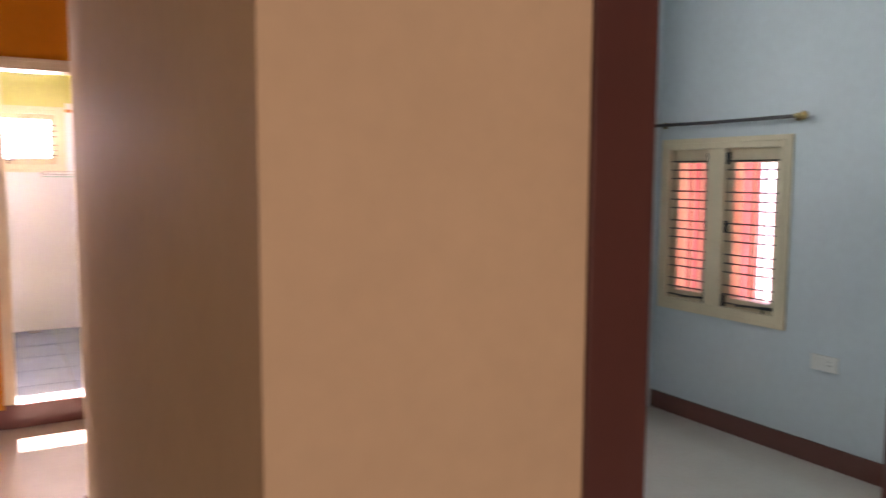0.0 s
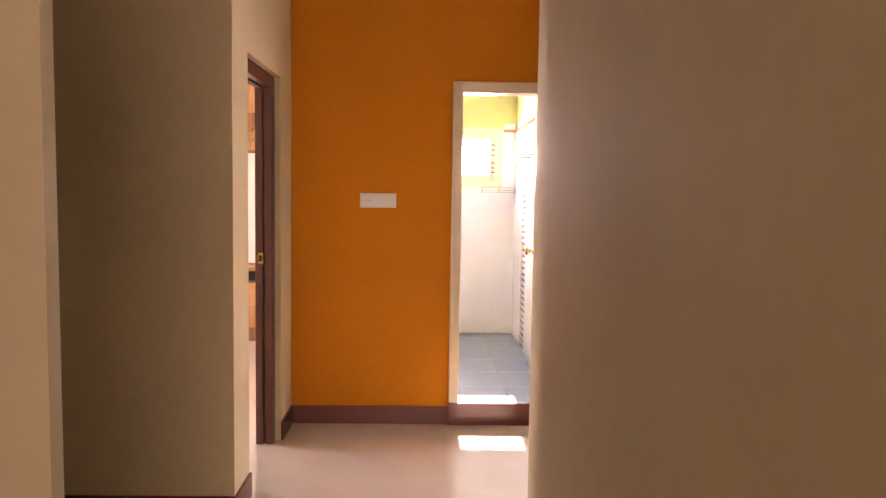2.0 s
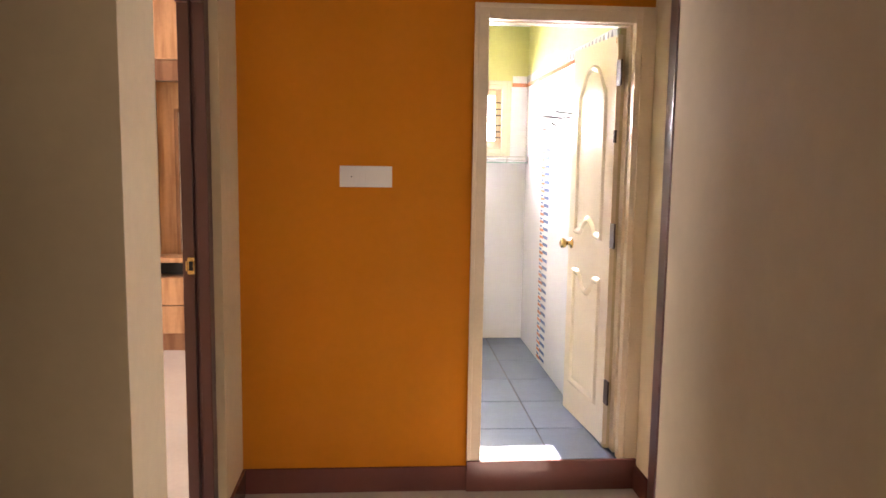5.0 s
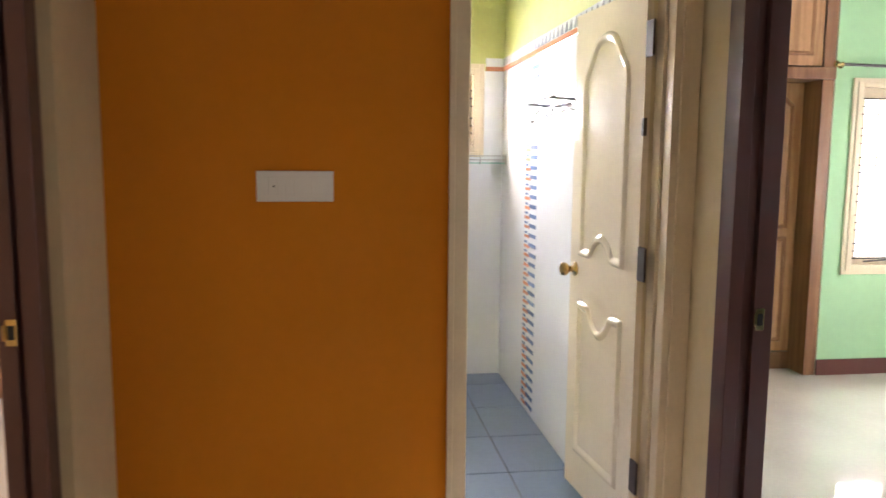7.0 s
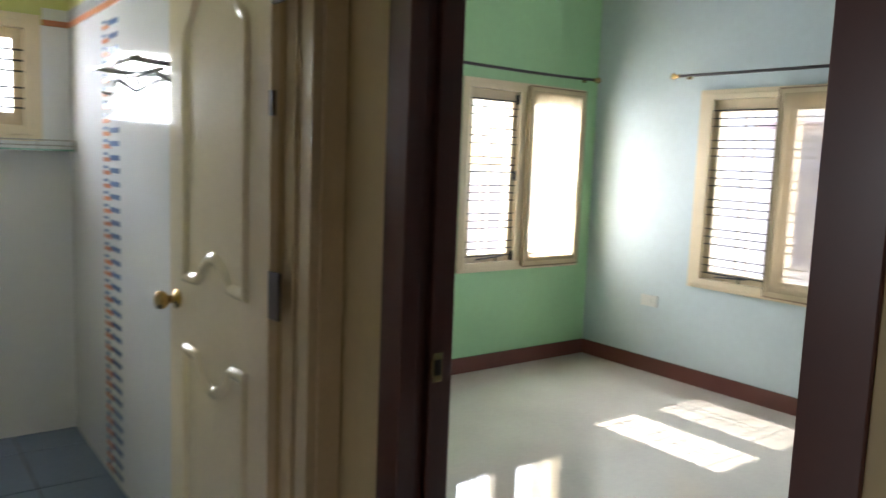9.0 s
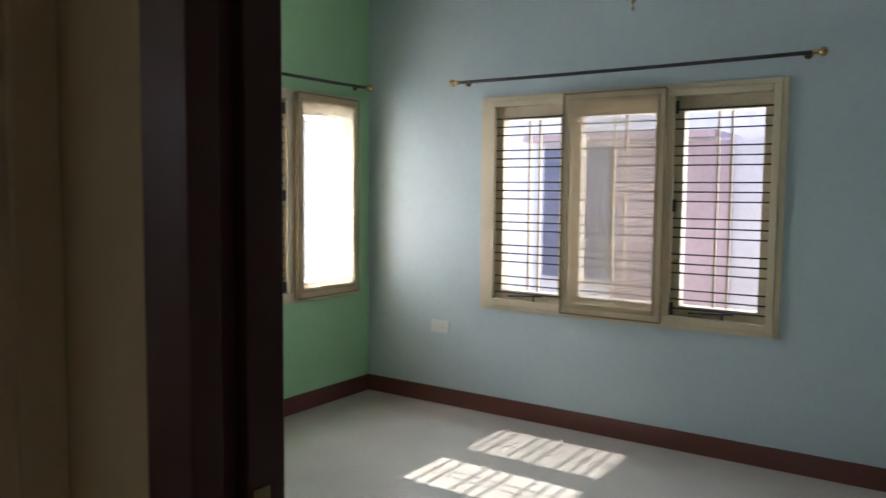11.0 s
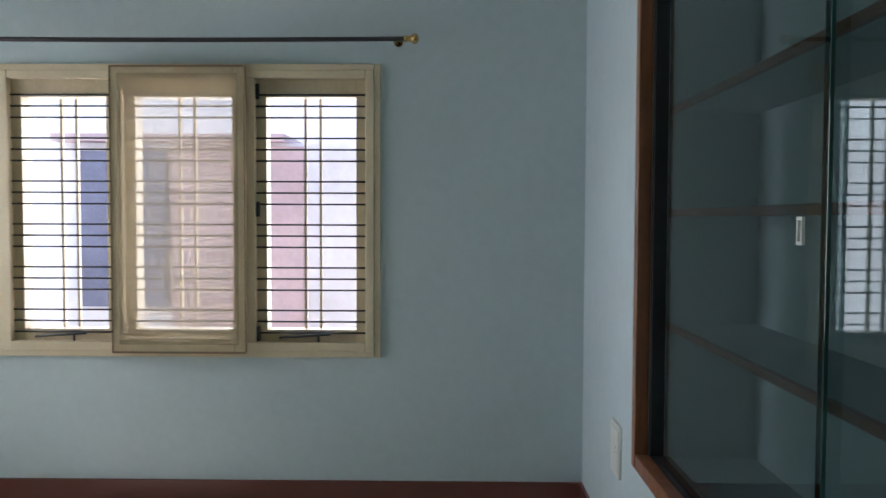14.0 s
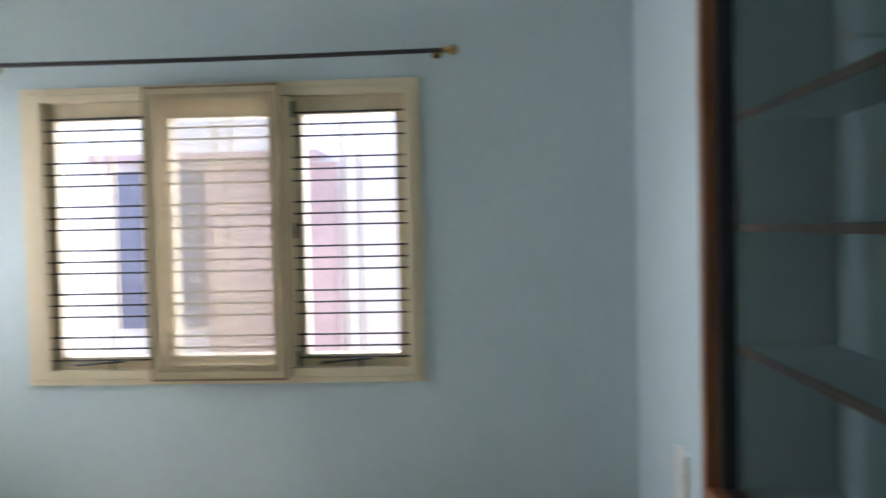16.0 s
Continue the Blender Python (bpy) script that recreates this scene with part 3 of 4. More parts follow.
def neighbour():
    ob = thing("neighbour_house", Matrix(), "weathered pinkish plastered house across a narrow lane", "house")
    bm = bmesh.new()
    box(bm, 8.2, 14, -3.0, 2.55, -0.42, 2.0)
    part("wall", bm, M_NBRW, ob)
    boxes("plaster_patch", [(8.165, 8.199, 0.62, 1.70, -0.4, 1.97)], M_NBR, ob, "pinkish bare plaster patch")
    boxes("roof", [(8.05, 14.1, 0.75, 2.6, 2.0, 2.06)], M_NBR, ob, "thin concrete roof edge")
    boxes("shutter", [(8.12, 8.19, 1.72, 2.40, 0.68, 1.93)], M_NBRD, ob, "weathered dark blue shutter")
    ob2 = thing("neighbour_house", Matrix(), "tall whitewashed house behind the lower one", "house")
    bm = bmesh.new()
    box(bm, 14.5, 22, -8.0, 12, -0.42, 3.6)
    part("wall", bm, M_NBRW, ob2)
    boxes("parapet", [(14.4, 14.49, -8.0, 12.0, 3.6, 3.9)], M_NBRW, ob2)
    ob3 = thing("compound_wall", Matrix(), "whitewashed compound wall beyond the green room", "wall")
    boxes("wall", [(-3, 7.2, 5.2, 5.35, -0.42, 1.25)], M_NBRW, ob3)
    boxes("coping", [(-3, 7.2, 5.15, 5.40, 1.25, 1.31)], M_NBRW, ob3)
    slab("outer_wall", BLUE_X1 + 0.2, 5.93, NOOK - 0.03, NOOK, -0.42, 3.1, M_PINK, "pink plastered outside of the bedroom wall", "wall")
    # unseen slab and pink walls, added to dim the lane outside the blue room
    slab("lane_roof", BLUE_X1 + 0.2, 8.0, FRONT - 0.6, NOOK - 0.031, 2.7, 2.8, M_PINK, "unseen pink slab added over the lane to dim it", "roof")
    slab("lane_wall", BLUE_X1 + 0.2, 8.0, FRONT - 0.8, FRONT - 0.65, -0.42, 2.7, M_PINK, "unseen pink wall added to keep light out of the lane", "wall")
    slab("lane_side_wall", 8.0, 8.1, FRONT - 0.8, -3.01, -0.42, 2.8, M_PINK, "unseen pink wall added beside the lane to keep light out", "wall")
    slab("backdrop", -12, 9, 13.0, 13.1, -0.4, 5.6, M_BACKDROP, "glowing white slab standing in for the sky", "sky")


neighbour()

# ---- bathroom ----


def tiles_on_walls():
    z0, z1, t = BATH_Z - 0.01, 2.125, 0.006
    runs = [("wall_tiling", (BATH_X1 - t, BATH_X1 - 0.0005, 0.14, BATH_Y1 - t, z0, z1)),
            ("wall_tiling", (BATH_X0 + 0.0005, BATH_X0 + t, 0.14, BATH_Y1 - t, z0, z1)),
            ("wall_tiling", (BATH_X0 + 0.0005, 0.788, BATH_Y1 - t, BATH_Y1 - 0.0005, z0, z1)),
            ("wall_tiling", (1.622, BATH_X1 - 0.0005, BATH_Y1 - t, BATH_Y1 - 0.0005, z0, z1)),
            ("wall_tiling", (0.788, 1.622, BATH_Y1 - t, BATH_Y1 - 0.0005, z0, 1.583))]
    for n, it in runs:
        tagged(boxes(n, [it], M_TILEW), "glossy white glazed wall tiling", "tiling", kind="structure")
    b = [(BATH_X1 - 0.012, BATH_X1 - 0.0004, 0.14, BATH_Y1 - 0.012, 2.126, 2.152), (BATH_X0 + 0.0004, BATH_X0 + 0.012, 0.14, BATH_Y1 - 0.012, 2.126, 2.152),
         (1.63, BATH_X1 - 0.012, BATH_Y1 - 0.012, BATH_Y1 - 0.0004, 2.126, 2.152), (BATH_X0 + 0.012, 0.78, BATH_Y1 - 0.012, BATH_Y1 - 0.0004, 2.126, 2.152)]
    tagged(boxes("tile_border", b, M_RED), "glazed orange-red border tile", "tiling", kind="structure")
    b = [(x0, x1, y0, y1, 2.1521, 2.205) for x0, x1, y0, y1, _, _ in b]
    band = tagged(boxes("tile_band", b, M_TILEW), "white border tile with grey wedges", "tiling", kind="structure")
    # grey wedges on the band
    bm = bmesh.new()
    v = [bm.verts.new(p) for p in ((0, 0, 0), (0, 0.05, 0), (0, 0.015, 0.045), (-0.003, 0.002, 0.002), (-0.003, 0.047, 0.002), (-0.003, 0.016, 0.042))]
    for f in ((0, 1, 2), (5, 4, 3), (0, 3, 4, 1), (1, 4, 5, 2), (2, 5, 3, 0)):
        bm.faces.new([v[i] for i in f])
    first = part("wedge", bm, M_WEDGE, band)
    first.location = (BATH_X1 - 0.0121, 0.2, 2.155)
    for k in range(1, 32):
        o = new("wedge", first.data)
        o.parent, o.location = band, (BATH_X1 - 0.0121, 0.2 + k * 0.07, 2.155)


M_RED = material("orange_red_glazed_tile", (0.62, 0.24, 0.13), 0.2, vary=0.08, scale=9)
M_WEDGE = material("grey_tile_print", (0.34, 0.34, 0.38), 0.25, vary=0.05)
M_DBLUE = material("slate_blue_mosaic", (0.13, 0.19, 0.36), 0.2, vary=0.05, random_tint=0.2)
M_DORANGE = material("salmon_mosaic", (0.62, 0.24, 0.13), 0.2, vary=0.05, random_tint=0.2)
tiles_on_walls()


def mosaic():
    strip = thing("mosaic_strip", Matrix(), "vertical strip of staggered blue and salmon mosaic", "tiling", kind="structure")
    meshes = []
    for m, w, h in ((M_DBLUE, 0.15, 0.021), (M_DORANGE, 0.115, 0.017), (M_DBLUE, 0.065, 0.012)):
        bm = bmesh.new()
        box(bm, -0.002, 0, 0, w, 0, h)
        me = bpy.data.meshes.new("mosaic_piece")
        bm.to_mesh(me)
        bm.free()
        me.materials.append(m)
        meshes.append(me)
    x = BATH_X1 - 0.0061
    for k in range(36):
        z = 0.17 + k * 0.0535
        for me, y, dz in ((meshes[0], 1.552, 0.010), (meshes[1], 1.690, 0.0), (meshes[2], 1.735, 0.026)):
            o = new("mosaic_piece", me)
            o.parent, o.location = strip, (x, y, z + dz + random.uniform(-0.002, 0.002))


def bath_floor():
    """Floor tiles 45 cm square, with open joints."""
    fl = bpy.data.objects["bathroom_floor"]
    S, x0, y0, g = 0.45, 1.46, 1.30, 0.004
    for i in range(-3, 1):
        for k in range(-3, 3):
            a, b = max(x0 + i * S + g, BATH_X0 + 0.006), min(x0 + (i + 1) * S - g, BATH_X1 - 0.007)
            c, d = max(y0 + k * S + g, -0.012), min(y0 + (k + 1) * S - g, BATH_Y1 - 0.007)
            if c < 0.13:
                a, b = max(a, 1.113), min(b, 1.779)
            if b - a > 0.03 and d - c > 0.03:
                boxes("floor_tile", [(a, b, c, d, BATH_Z - 0.006, BATH_Z)], M_BATHFLOOR, fl, bevel=0.001)


def bath_things():
    # towel rack on the tiled wall
    ob = thing("towel_rack", pose(BATH_X1 - 0.006, 1.0, 1.845), "dark steel towel rack on the white tiles", "towel rack")
    for x, z in ((-0.13, 0.0), (-0.06, -0.03)):
        bm = bmesh.new()
        rod(bm, (x, -0.20, z), (x, 0.36, z), 0.007, 8)
        part("bar", bm, M_STEEL, ob)
    for y in (-0.14, 0.31):
        bm = bmesh.new()
        rod(bm, (0, y, -0.01), (-0.14, y, 0), 0.008, 8)
        rod(bm, (0, y, -0.07), (-0.07, y, -0.03), 0.006, 8)
        rod(bm, (0, y, -0.03), (-0.008, y, -0.03), 0.028, 14)
        part("bracket", bm, M_STEEL, ob)
    bm = bmesh.new()
    rod(bm, (-0.07, 0.31, -0.04), (-0.09, 0.31, -0.09), 0.005, 6)
    rod(bm, (-0.09, 0.31, -0.09), (-0.12, 0.31, -0.08), 0.005, 6)
    part("hook", bm, M_STEEL, ob)
    # corner glass shelf with rails
    ob = thing("glass_shelf", pose(1.62, BATH_Y1 - 0.07, 1.545), "greenish glass shelf with steel rails in the corner", "shelf")
    boxes("shelf", [(-0.20, 0.12, -0.06, 0.06, -0.004, 0.004)], M_GREENGLASS, ob, bevel=0.001)
    bm = bmesh.new()
    for z in (0.02, 0.045):
        rod(bm, (-0.20, -0.06, z), (0.12, -0.06, z), 0.0035, 6)
        rod(bm, (-0.20, -0.06, z), (-0.20, 0.06, z), 0.0035, 6)
    for x in (-0.20, -0.04, 0.12):
        rod(bm, (x, -0.06, -0.008), (x, -0.06, 0.045), 0.004, 6)
    part("rail", bm, M_STEEL, ob)
    # drain
    ob = thing("floor_drain", pose(1.30, 2.36, BATH_Z + 0.0005), "dark round floor drain grating", "drain")
    bm = bmesh.new()
    turned(bm, [(0.055, 0.0), (0.055, 0.003), (0.045, 0.004), (0.02, 0.002)], 20)
    part("grating", bm, M_IRON, ob)


M_GREENGLASS = material("green_edged_glass", (0.30, 0.52, 0.46), 0.08, vary=0.02)


def moulding(bm, pts, width, height, face_y):
    """A raised closed moulding along the outline pts (x, z) on the plane y = face_y, standing towards +y."""
    n = len(pts)
    rows = []
    for off, h in ((0.0, 0.0), (0.18, 0.75), (0.42, 1.0), (0.72, 0.55), (1.0, 0.0)):
        ring = []
        for i in range(n):
            a, b, c = Vector(pts[i - 1]), Vector(pts[i]), Vector(pts[(i + 1) % n])
            d1, d2 = (b - a).normalized(), (c - b).normalized()
            nn = Vector((-(d1.y + d2.y), d1.x + d2.x))
            nn = nn.normalized() if nn.length > 1e-6 else Vector((-d1.y, d1.x))
            k = 1 / max(0.5, nn.dot(Vector((-d1.y, d1.x))))
            p = b + nn * width * off * k
            ring.append(bm.verts.new((p.x, face_y + height * h, p.y)))
        rows.append(ring)
    for r0, r1 in zip(rows, rows[1:]):
        for i in range(n):
            bm.faces.new((r0[i], r0[(i + 1) % n], r1[(i + 1) % n], r1[i])).smooth = True


def curve(points, n=6):
    """Points smoothed by a Catmull-Rom spline."""
    out = []
    P = [Vector(p) for p in points]
    P = [P[0] * 2 - P[1]] + P + [P[-1] * 2 - P[-2]]
    for i in range(1, len(P) - 2):
        for k in range(n):
            t = k / n
            a, b, c, d = P[i - 1:i + 3]
            out.append(tuple(0.5 * ((2 * b) + (c - a) * t + (2 * a - 5 * b + 4 * c - d) * t * t + (3 * b - a - 3 * c + d) * t ** 3)))
    out.append(tuple(P[-2]))
    return out


def bathroom_door():
    """The open bathroom door. Local x from the hinges to the free edge, +y the face that shows."""
    W, Z0, Z1, th = 0.615, BATH_Z + 0.012, 2.165, 0.032
    ang = math.degrees(math.atan2(0.60, -0.052))
    ob = thing("door_1", pose(1.742, 0.128, 0, 0, 0, ang), "open cream enamelled bathroom door with carved mouldings", "door", kind="structure")
    boxes("leaf", [(0, W, -th, 0, Z0, Z1)], M_DOORC, ob, bevel=0.003)
    a, b, c = 0.105, W - 0.10, (0.105 + W - 0.10) / 2
    top = curve([(b, 1.86), (b - 0.012, 1.915), (b - 0.05, 1.955), (c + 0.095, 2.03), (c + 0.045, 2.052), (c, 2.058), (c - 0.045, 2.052), (c - 0.095, 2.03), (a + 0.05, 1.955), (a + 0.012, 1.915), (a, 1.86)], 4)
    low = curve([(a, 1.175), (c - 0.12, 1.176), (c - 0.088, 1.186), (c - 0.055, 1.225), (c, 1.25), (c + 0.055, 1.225), (c + 0.088, 1.186), (c + 0.12, 1.176), (b, 1.175)], 4)
    bm = bmesh.new()
    moulding(bm, [*low, *top], 0.036, 0.014, 0.0)
    part("upper_moulding", bm, M_DOORC, ob, "carved arched panel moulding")
    up = curve([(b, 0.985), (c + 0.12, 0.983), (c + 0.088, 0.970), (c + 0.055, 0.925), (c, 0.898), (c - 0.055, 0.925), (c - 0.088, 0.970), (c - 0.12, 0.983), (a, 0.985)], 4)
    bm = bmesh.new()
    moulding(bm, [(a, 0.33), (b, 0.33), *up], 0.036, 0.014, 0.0)
    part("lower_moulding", bm, M_DOORC, ob, "carved panel moulding with a curved top")
    bm = bmesh.new()
    turned(bm, [(0.030, 0.0), (0.030, 0.006), (0.014, 0.010), (0.012, 0.030), (0.022, 0.036), (0.029, 0.048), (0.027, 0.062), (0.014, 0.068)], 20, pose(W - 0.058, 0.0, 1.115, -90, 0, 0))
    part("knob", bm, M_BRASS, ob, "polished brass knob")
    for z in (0.44, 1.215, 1.985):
        boxes("hinge", [(-0.052, -0.002, -0.006, 0.003, z - 0.06, z + 0.06)], M_HINGE, ob, "dull dark steel hinge", bevel=0.001)
    boxes("stopper", [(-0.02, -0.006, -0.004, 0.008, 1.66, 1.72)], M_HINGE, ob)


M_HINGE = material("dull_dark_hinge_steel", (0.05, 0.032, 0.025), 0.55, metal=0.0, vary=0.25, scale=20)
mosaic()
bath_things()
bathroom_door()

# ---- built-in wardrobes ----


def panel_door(name, ob, x0, x1, z0, z1, y, arch=True, split=None, label=""):
    """A framed cupboard leaf at plane y (its face), facing -y, with raised panels."""
    leaf = boxes(name, [(x0 + 0.002, x1 - 0.002, y, y + 0.022, z0, z1)], M_WOOD, ob, label, bevel=0.002)
    w = 0.07 if x1 - x0 > 0.3 else 0.05
    a, b = x0 + w, x1 - w
    fields = [(z0 + w, z1 - w)] if split is None else [(z0 + w, split - 0.03), (split + 0.03, z1 - w)]
    for i, (lo, hi) in enumerate(fields):
        if arch and i == len(fields) - 1:
            c, r = (a + b) / 2, min(0.09, (hi - lo) * 0.2)
            top = curve([(b, hi - r), (b - 0.03, hi - r * 0.75), (c + (b - c) * 0.45, hi - r * 0.15), (c, hi), (c - (b - c) * 0.45, hi - r * 0.15), (a + 0.03, hi - r * 0.75), (a, hi - r)], 4)
            pts = [(a, lo), (b, lo), *top]
        else:
            pts = [(a, lo), (b, lo), (b, hi), (a, hi)]
        bm = bmesh.new()
        moulding(bm, pts, 0.030, -0.010, y)
        part("panel_moulding", bm, M_WOODM, leaf, "darker routed panel moulding")
        bm = bmesh.new()
        cx, cz = (a + b) / 2, (lo + hi) / 2
        k = 0.042
        inner = [(cx + (p[0] - cx) * (1 - k / (cx - a)), y - 0.004, cz + (p[1] - cz) * (1 - k / (hi - cz))) for p in pts]
        vs = [bm.verts.new(p) for p in inner]
        bm.faces.new(vs)
        part("field", bm, M_WOOD, leaf)
    return leaf


M_WOODM = material("routed_teak", (0.30, 0.13, 0.05), 0.35, vary=0.1, scale=3.0, wave=(22, 22, 1.6))


def wardrobe(name, x0, x1, front, deep, ledge, cuts, label, last=0.09):
    """Built-in wardrobe with lofts above a ledge; the lower doors stand back by deep."""
    ob = thing(name, Matrix(), label, "wardrobe")
    boxes("side", [(x0, x0 + 0.04, front, 3.19, 0.0005, 2.98)], M_WOODD, ob, bevel=0.002)
    boxes("side", [(x1 - last, x1, front - 0.01, 3.19, 0.0005, 2.98)], M_WOODD, ob, "dark teak end post", bevel=0.003)
    boxes("back", [(x0 + 0.04, x1 - last, 3.16, 3.18, 0.0005, 2.98)], M_WOODD, ob)
    boxes("ledge", [(x0, x1, front - 0.03, 3.15, ledge, ledge + 0.085)], M_WOODD, ob, "dark moulded ledge", bevel=0.008)
    boxes("plinth", [(x0 + 0.04, x1 - last, front + deep - 0.01, 3.15, 0.0005, 0.13)], M_WOODD, ob, bevel=0.003)
    for a, b in zip(cuts, cuts[1:]):
        panel_door("loft_door", ob, a, b, ledge + 0.095, 2.96, front, False)
        d = panel_door("wardrobe_door", ob, a, b, 0.14, ledge - 0.005, front + deep, True, 1.04)
    return ob


w1 = wardrobe("wardrobe", 2.01, 4.175, 2.655, 0.19, 2.145, [2.05, 2.53, 3.04, 3.56, 4.08], "polished teak built-in wardrobe beside the mint green wall", 0.09)
w2 = wardrobe("wardrobe", -4.55, -1.20, 2.69, 0.02, 2.145, [-4.5, -4.0, -3.6, -3.15, -2.67, -2.18, -1.69, -1.235], "polished teak built-in wardrobe in the west room", 0.034)
for zz, hh in ((1.42, 0.10), (1.34, 0.03)):
    boxes("handle", [(-1.655, -1.635, 2.690, 2.709, zz - hh / 2, zz + hh / 2)], M_STEEL, w2, "small steel pull", bevel=0.003)


def dresser():
    ob = thing("dresser", Matrix(), "teak dressing unit with a tall mirror in plain white and drawers", "dresser")
    x0, x1 = -1.195, -0.15
    boxes("side", [(x0, x0 + 0.025, 2.72, 3.19, 0.0005, 2.98)], M_WOODD, ob, bevel=0.002)
    boxes("back", [(x0 + 0.025, x1, 2.86, 2.90, 0.0005, 2.98)], M_WOOD, ob)
    # the mirror, with the bright window it reflects put in as plain white
    boxes("white_panel", [(-1.00, -0.45, 2.840, 2.859, 0.78, 1.90)], M_WHITE, ob, "tall mirror with its bright reflection as plain white", bevel=0.004)
    boxes("frame", [(-1.03, -1.001, 2.82, 2.859, 0.76, 1.93), (-0.449, -0.42, 2.82, 2.859, 0.76, 1.93), (-1.001, -0.449, 2.82, 2.859, 1.901, 1.93)], M_WOODD, ob, bevel=0.003)
    boxes("counter", [(x0 + 0.026, x1, 2.60, 2.859, 0.72, 0.76)], M_WOOD, ob, bevel=0.006)
    boxes("carcass", [(x0 + 0.026, x1, 2.66, 2.859, 0.0005, 0.14)], M_WOODD, ob)
    # solid black in place of the slot's shade
    boxes("shadow_shelf", [(x0 + 0.026, x1, 2.80, 2.859, 0.60, 0.719)], M_DARK, ob, "black block for the shade in an open slot")
    for z in (0.145, 0.375):
        d = boxes("drawer", [(x0 + 0.03, x1, 2.63, 2.859, z, z + 0.222)], M_WOOD, ob, bevel=0.004)
        boxes("pull", [(-0.75, -0.60, 2.615, 2.629, z + 0.10, z + 0.115)], M_BRASS, d, bevel=0.003)
    boxes("loft", [(x0 + 0.026, x1, 2.69, 2.859, 2.30, 2.98)], M_WOOD, ob, bevel=0.003)
    boxes("pelmet", [(x0 + 0.026, x1, 2.72, 2.859, 2.14, 2.299)], M_WOODD, ob, bevel=0.003)
    bm = bmesh.new()
    for k in range(20):
        a0, a1 = 2 * math.pi * k / 20, 2 * math.pi * (k + 1) / 20
        rod(bm, (-0.86 + 0.05 * math.cos(a0), 2.70, 2.06 + 0.035 * math.sin(a0)), (-0.86 + 0.05 * math.cos(a1), 2.70, 2.06 + 0.035 * math.sin(a1)), 0.006, 6)
    rod(bm, (-0.86, 2.70, 2.095), (-0.86, 2.73, 2.15), 0.006, 6)
    part("lamp_ring", bm, M_BRASS, ob, "small brass ring of the dresser lamp")


M_WHITE = material("glossy_white", (0.82, 0.81, 0.78), 0.15, vary=0.02)
dresser()

# ---- glazed niche in the bedroom ----


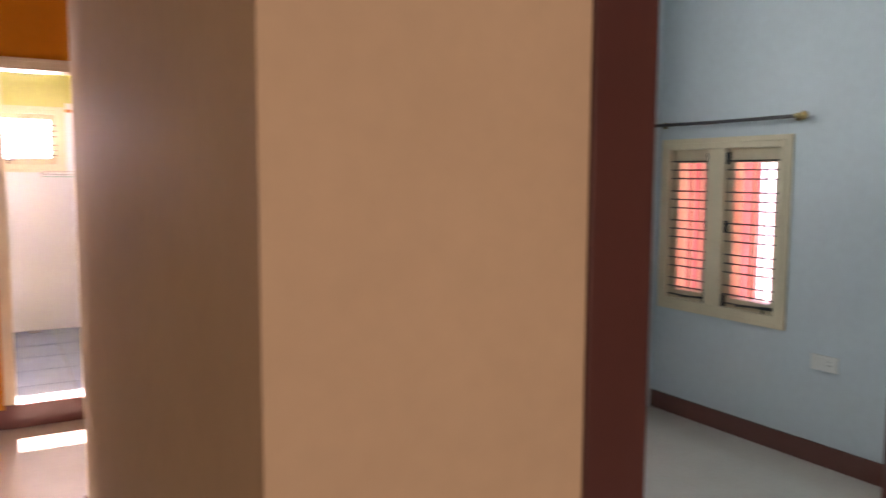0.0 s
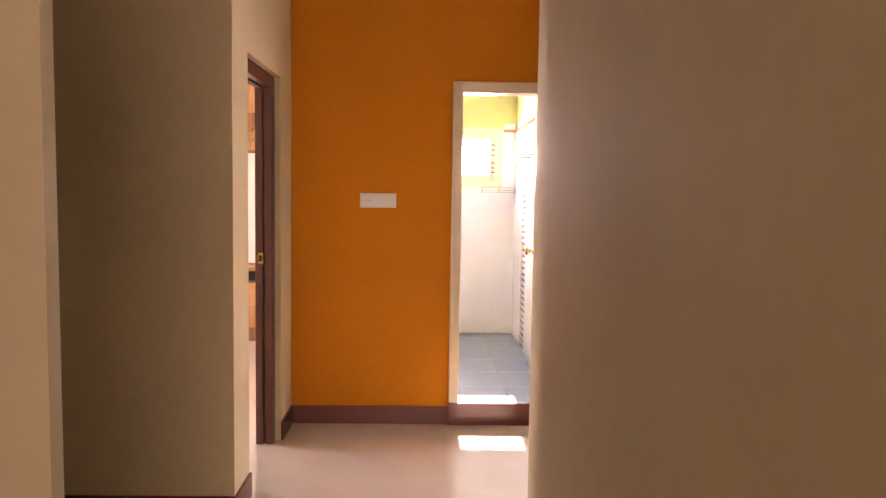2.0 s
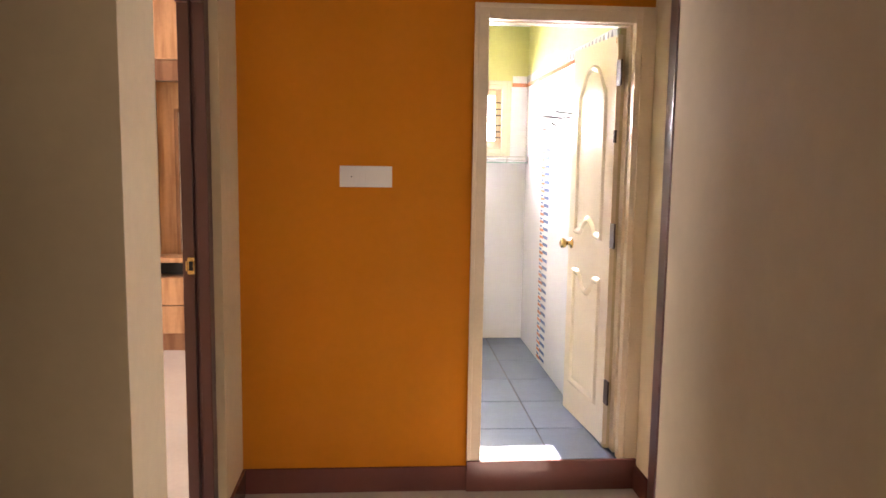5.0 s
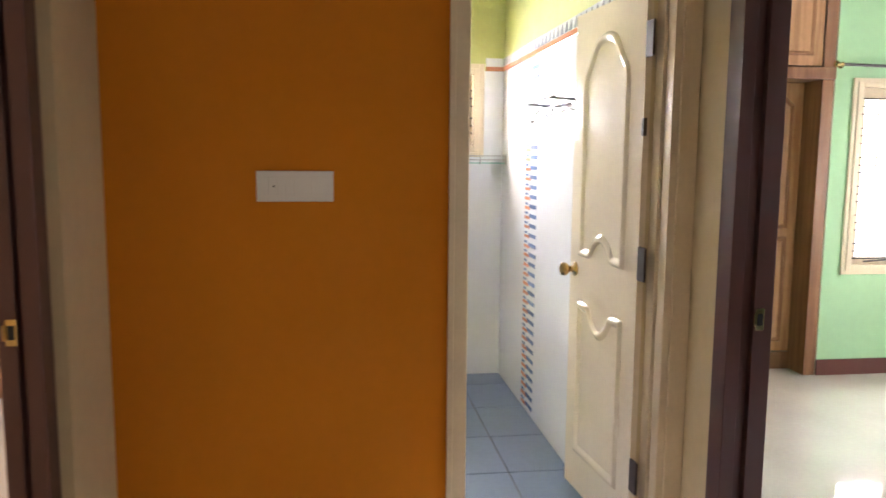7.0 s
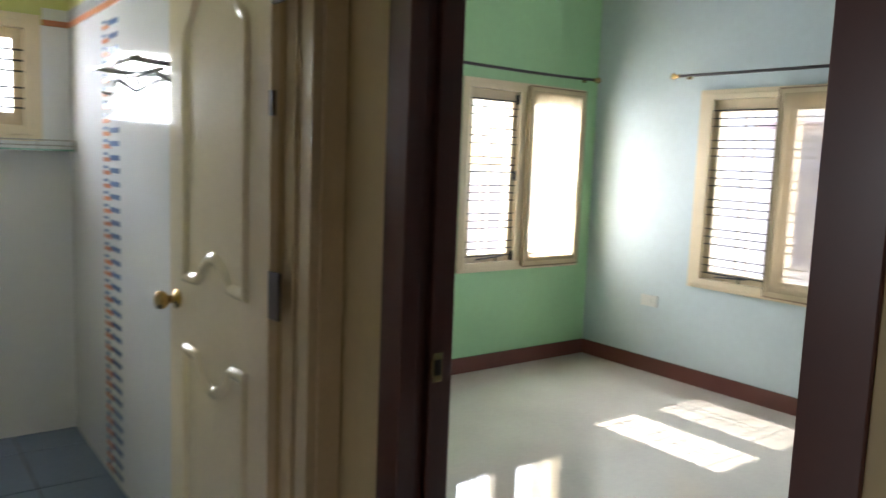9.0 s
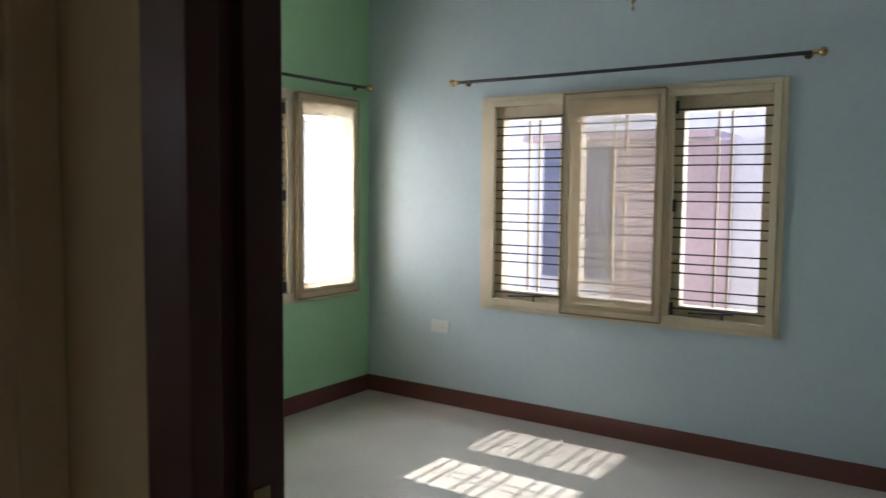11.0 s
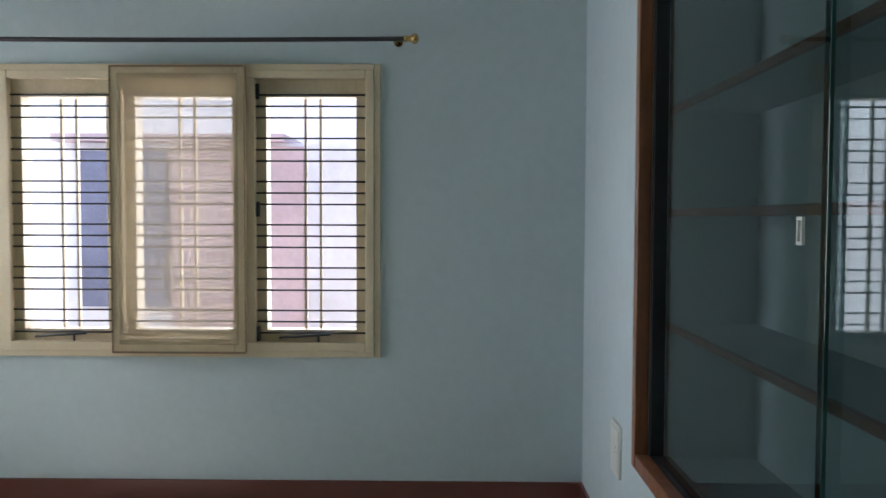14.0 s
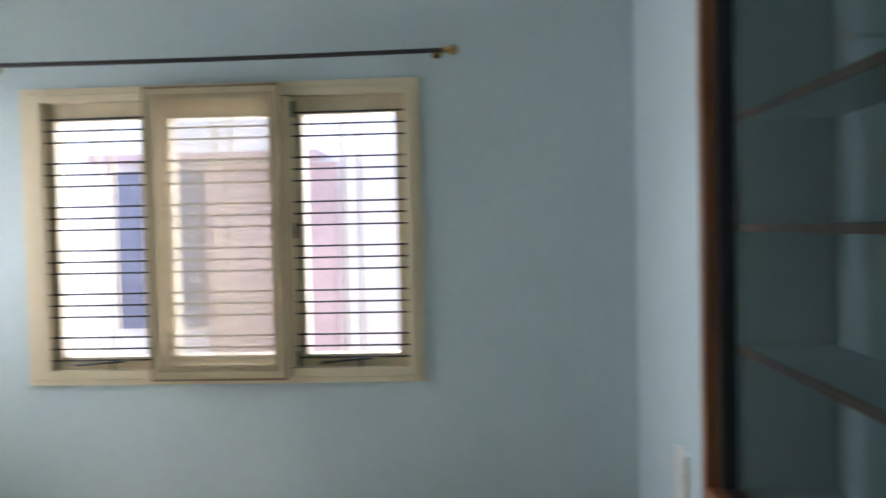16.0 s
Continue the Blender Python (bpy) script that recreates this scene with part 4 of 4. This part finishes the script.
def niche():
    ob = thing("display_cabinet", Matrix(), "built-in display cabinet with sliding glass doors and teak frame", "cabinet")
    a, b, lo, hi = CAB
    y = BED_Y0
    f = 0.05
    P = 0.016
    boxes("cabinet_frame", [(b - 0.006, b + 0.04, y - 0.03, y + P, lo - 0.04, hi + 0.04), (a - 0.04, a + 0.012, y - 0.03, y + P, lo - 0.04, hi + 0.04),
                    (a + 0.012, b - 0.012, y - 0.03, y + P, lo - 0.04, lo + 0.012), (a + 0.012, b - 0.012, y - 0.03, y + P, hi - 0.012, hi + 0.04)], M_WOODC, ob, "reddish teak frame", bevel=0.004)
    for x0, x1, z0, z1 in ((b - 0.035, b - 0.0065, lo + 0.001, hi - 0.001), (a + 0.0065, a + 0.035, lo + 0.001, hi - 0.001), (a + 0.036, b - 0.036, lo + 0.001, lo + 0.014), (a + 0.036, b - 0.036, hi - 0.03, hi - 0.001)):
        boxes("track", [(x0, x1, y - 0.075, y - 0.031, z0, z1)], M_IRON, ob, "black sliding track")
    boxes("lining", [(a + 0.001, b - 0.001, NOOK + 0.005, NOOK + 0.020, lo + 0.001, hi - 0.001)], M_BLUE, ob)
    for z in (1.045, 1.425, 1.765):
        sh = boxes("shelf", [(a + 0.002, b - 0.002, NOOK + 0.021, y - 0.106, z - 0.018, z)], M_BLUE, ob, "pale painted shelf")
        boxes("lipping", [(a + 0.002, b - 0.002, y - 0.1055, y - 0.09, z - 0.022, z + 0.002)], M_WOODC, sh, "reddish wooden lipping", bevel=0.002)
    for x0, x1, yy in ((3.445, 4.46, y - 0.046), (a + 0.037, 3.50, y - 0.062)):
        pane = boxes("glass_door", [(x0, x1, yy, yy + 0.005, lo + 0.019, hi - 0.031)], M_PANE, ob, "greenish sliding glass pane")
        ex = x0 if x0 > 3 else x1
        boxes("glass_edge", [(ex - 0.0015, ex + 0.0015, yy - 0.001, yy + 0.006, lo + 0.019, hi - 0.031)], M_EDGE, pane, "dark green polished edge")
    bm = bmesh.new()
    outer = [bm.verts.new((x, y - 0.034, z)) for x, z in ((3.530, 1.345), (3.554, 1.345), (3.554, 1.400), (3.530, 1.400))]
    inner = [bm.verts.new((x, y - 0.034, z)) for x, z in ((3.535, 1.352), (3.549, 1.352), (3.549, 1.393), (3.535, 1.393))]
    faces = [bm.faces.new((outer[k], outer[(k + 1) % 4], inner[(k + 1) % 4], inner[k])) for k in range(4)]
    ex = bmesh.ops.extrude_face_region(bm, geom=faces)
    bmesh.ops.translate(bm, verts=[v for v in ex["geom"] if isinstance(v, bmesh.types.BMVert)], vec=(0, -0.0065, 0))
    part("pull", bm, M_WHITE, ob, "small white pull")


M_EDGE = material("green_glass_edge", (0.03, 0.09, 0.08), 0.1, vary=0.02)
M_WOODC = material("reddish_teak", (0.30, 0.12, 0.06), 0.3, vary=0.12, scale=4.0, wave=(20, 20, 2.0))
niche()


def pendant():
    ob = thing("hanging_ornament", pose(5.29, 0.48, 0.04), "small beaded ornament hanging from the ceiling on a cord", "ornament")
    bm = bmesh.new()
    rod(bm, (0, 0, 2.56), (0, 0, 2.999), 0.0025, 6)
    part("cord", bm, M_IRON, ob)
    bm = bmesh.new()
    turned(bm, [(0.003, 2.43), (0.008, 2.437), (0.010, 2.445), (0.004, 2.455), (0.003, 2.47), (0.012, 2.478), (0.006, 2.49), (0.004, 2.56)], 10)
    part("finial", bm, M_BRASS, ob)
    for k in range(5):
        bm = bmesh.new()
        a = 2 * math.pi * k / 5
        turned(bm, [(0.002, -0.011), (0.009, 0), (0.002, 0.011)], 8, pose(0.035 * math.cos(a), 0.035 * math.sin(a), 2.50))
        part("bead", bm, M_RED, ob, "dull red bead")


pendant()


# unseen fixture, added to go with the blue room's fill lamp
def assumed_tube():
    ob = thing("assumed_tube", pose(3.0, NOOK - 0.001, 2.30), "unseen slim white tube light assumed on the pale blue wall", "lamp")
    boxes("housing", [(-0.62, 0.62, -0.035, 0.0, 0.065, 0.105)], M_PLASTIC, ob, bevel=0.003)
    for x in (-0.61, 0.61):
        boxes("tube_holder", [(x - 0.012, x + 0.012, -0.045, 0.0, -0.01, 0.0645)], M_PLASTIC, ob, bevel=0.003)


assumed_tube()

# ---- pieces ----
bath_floor()
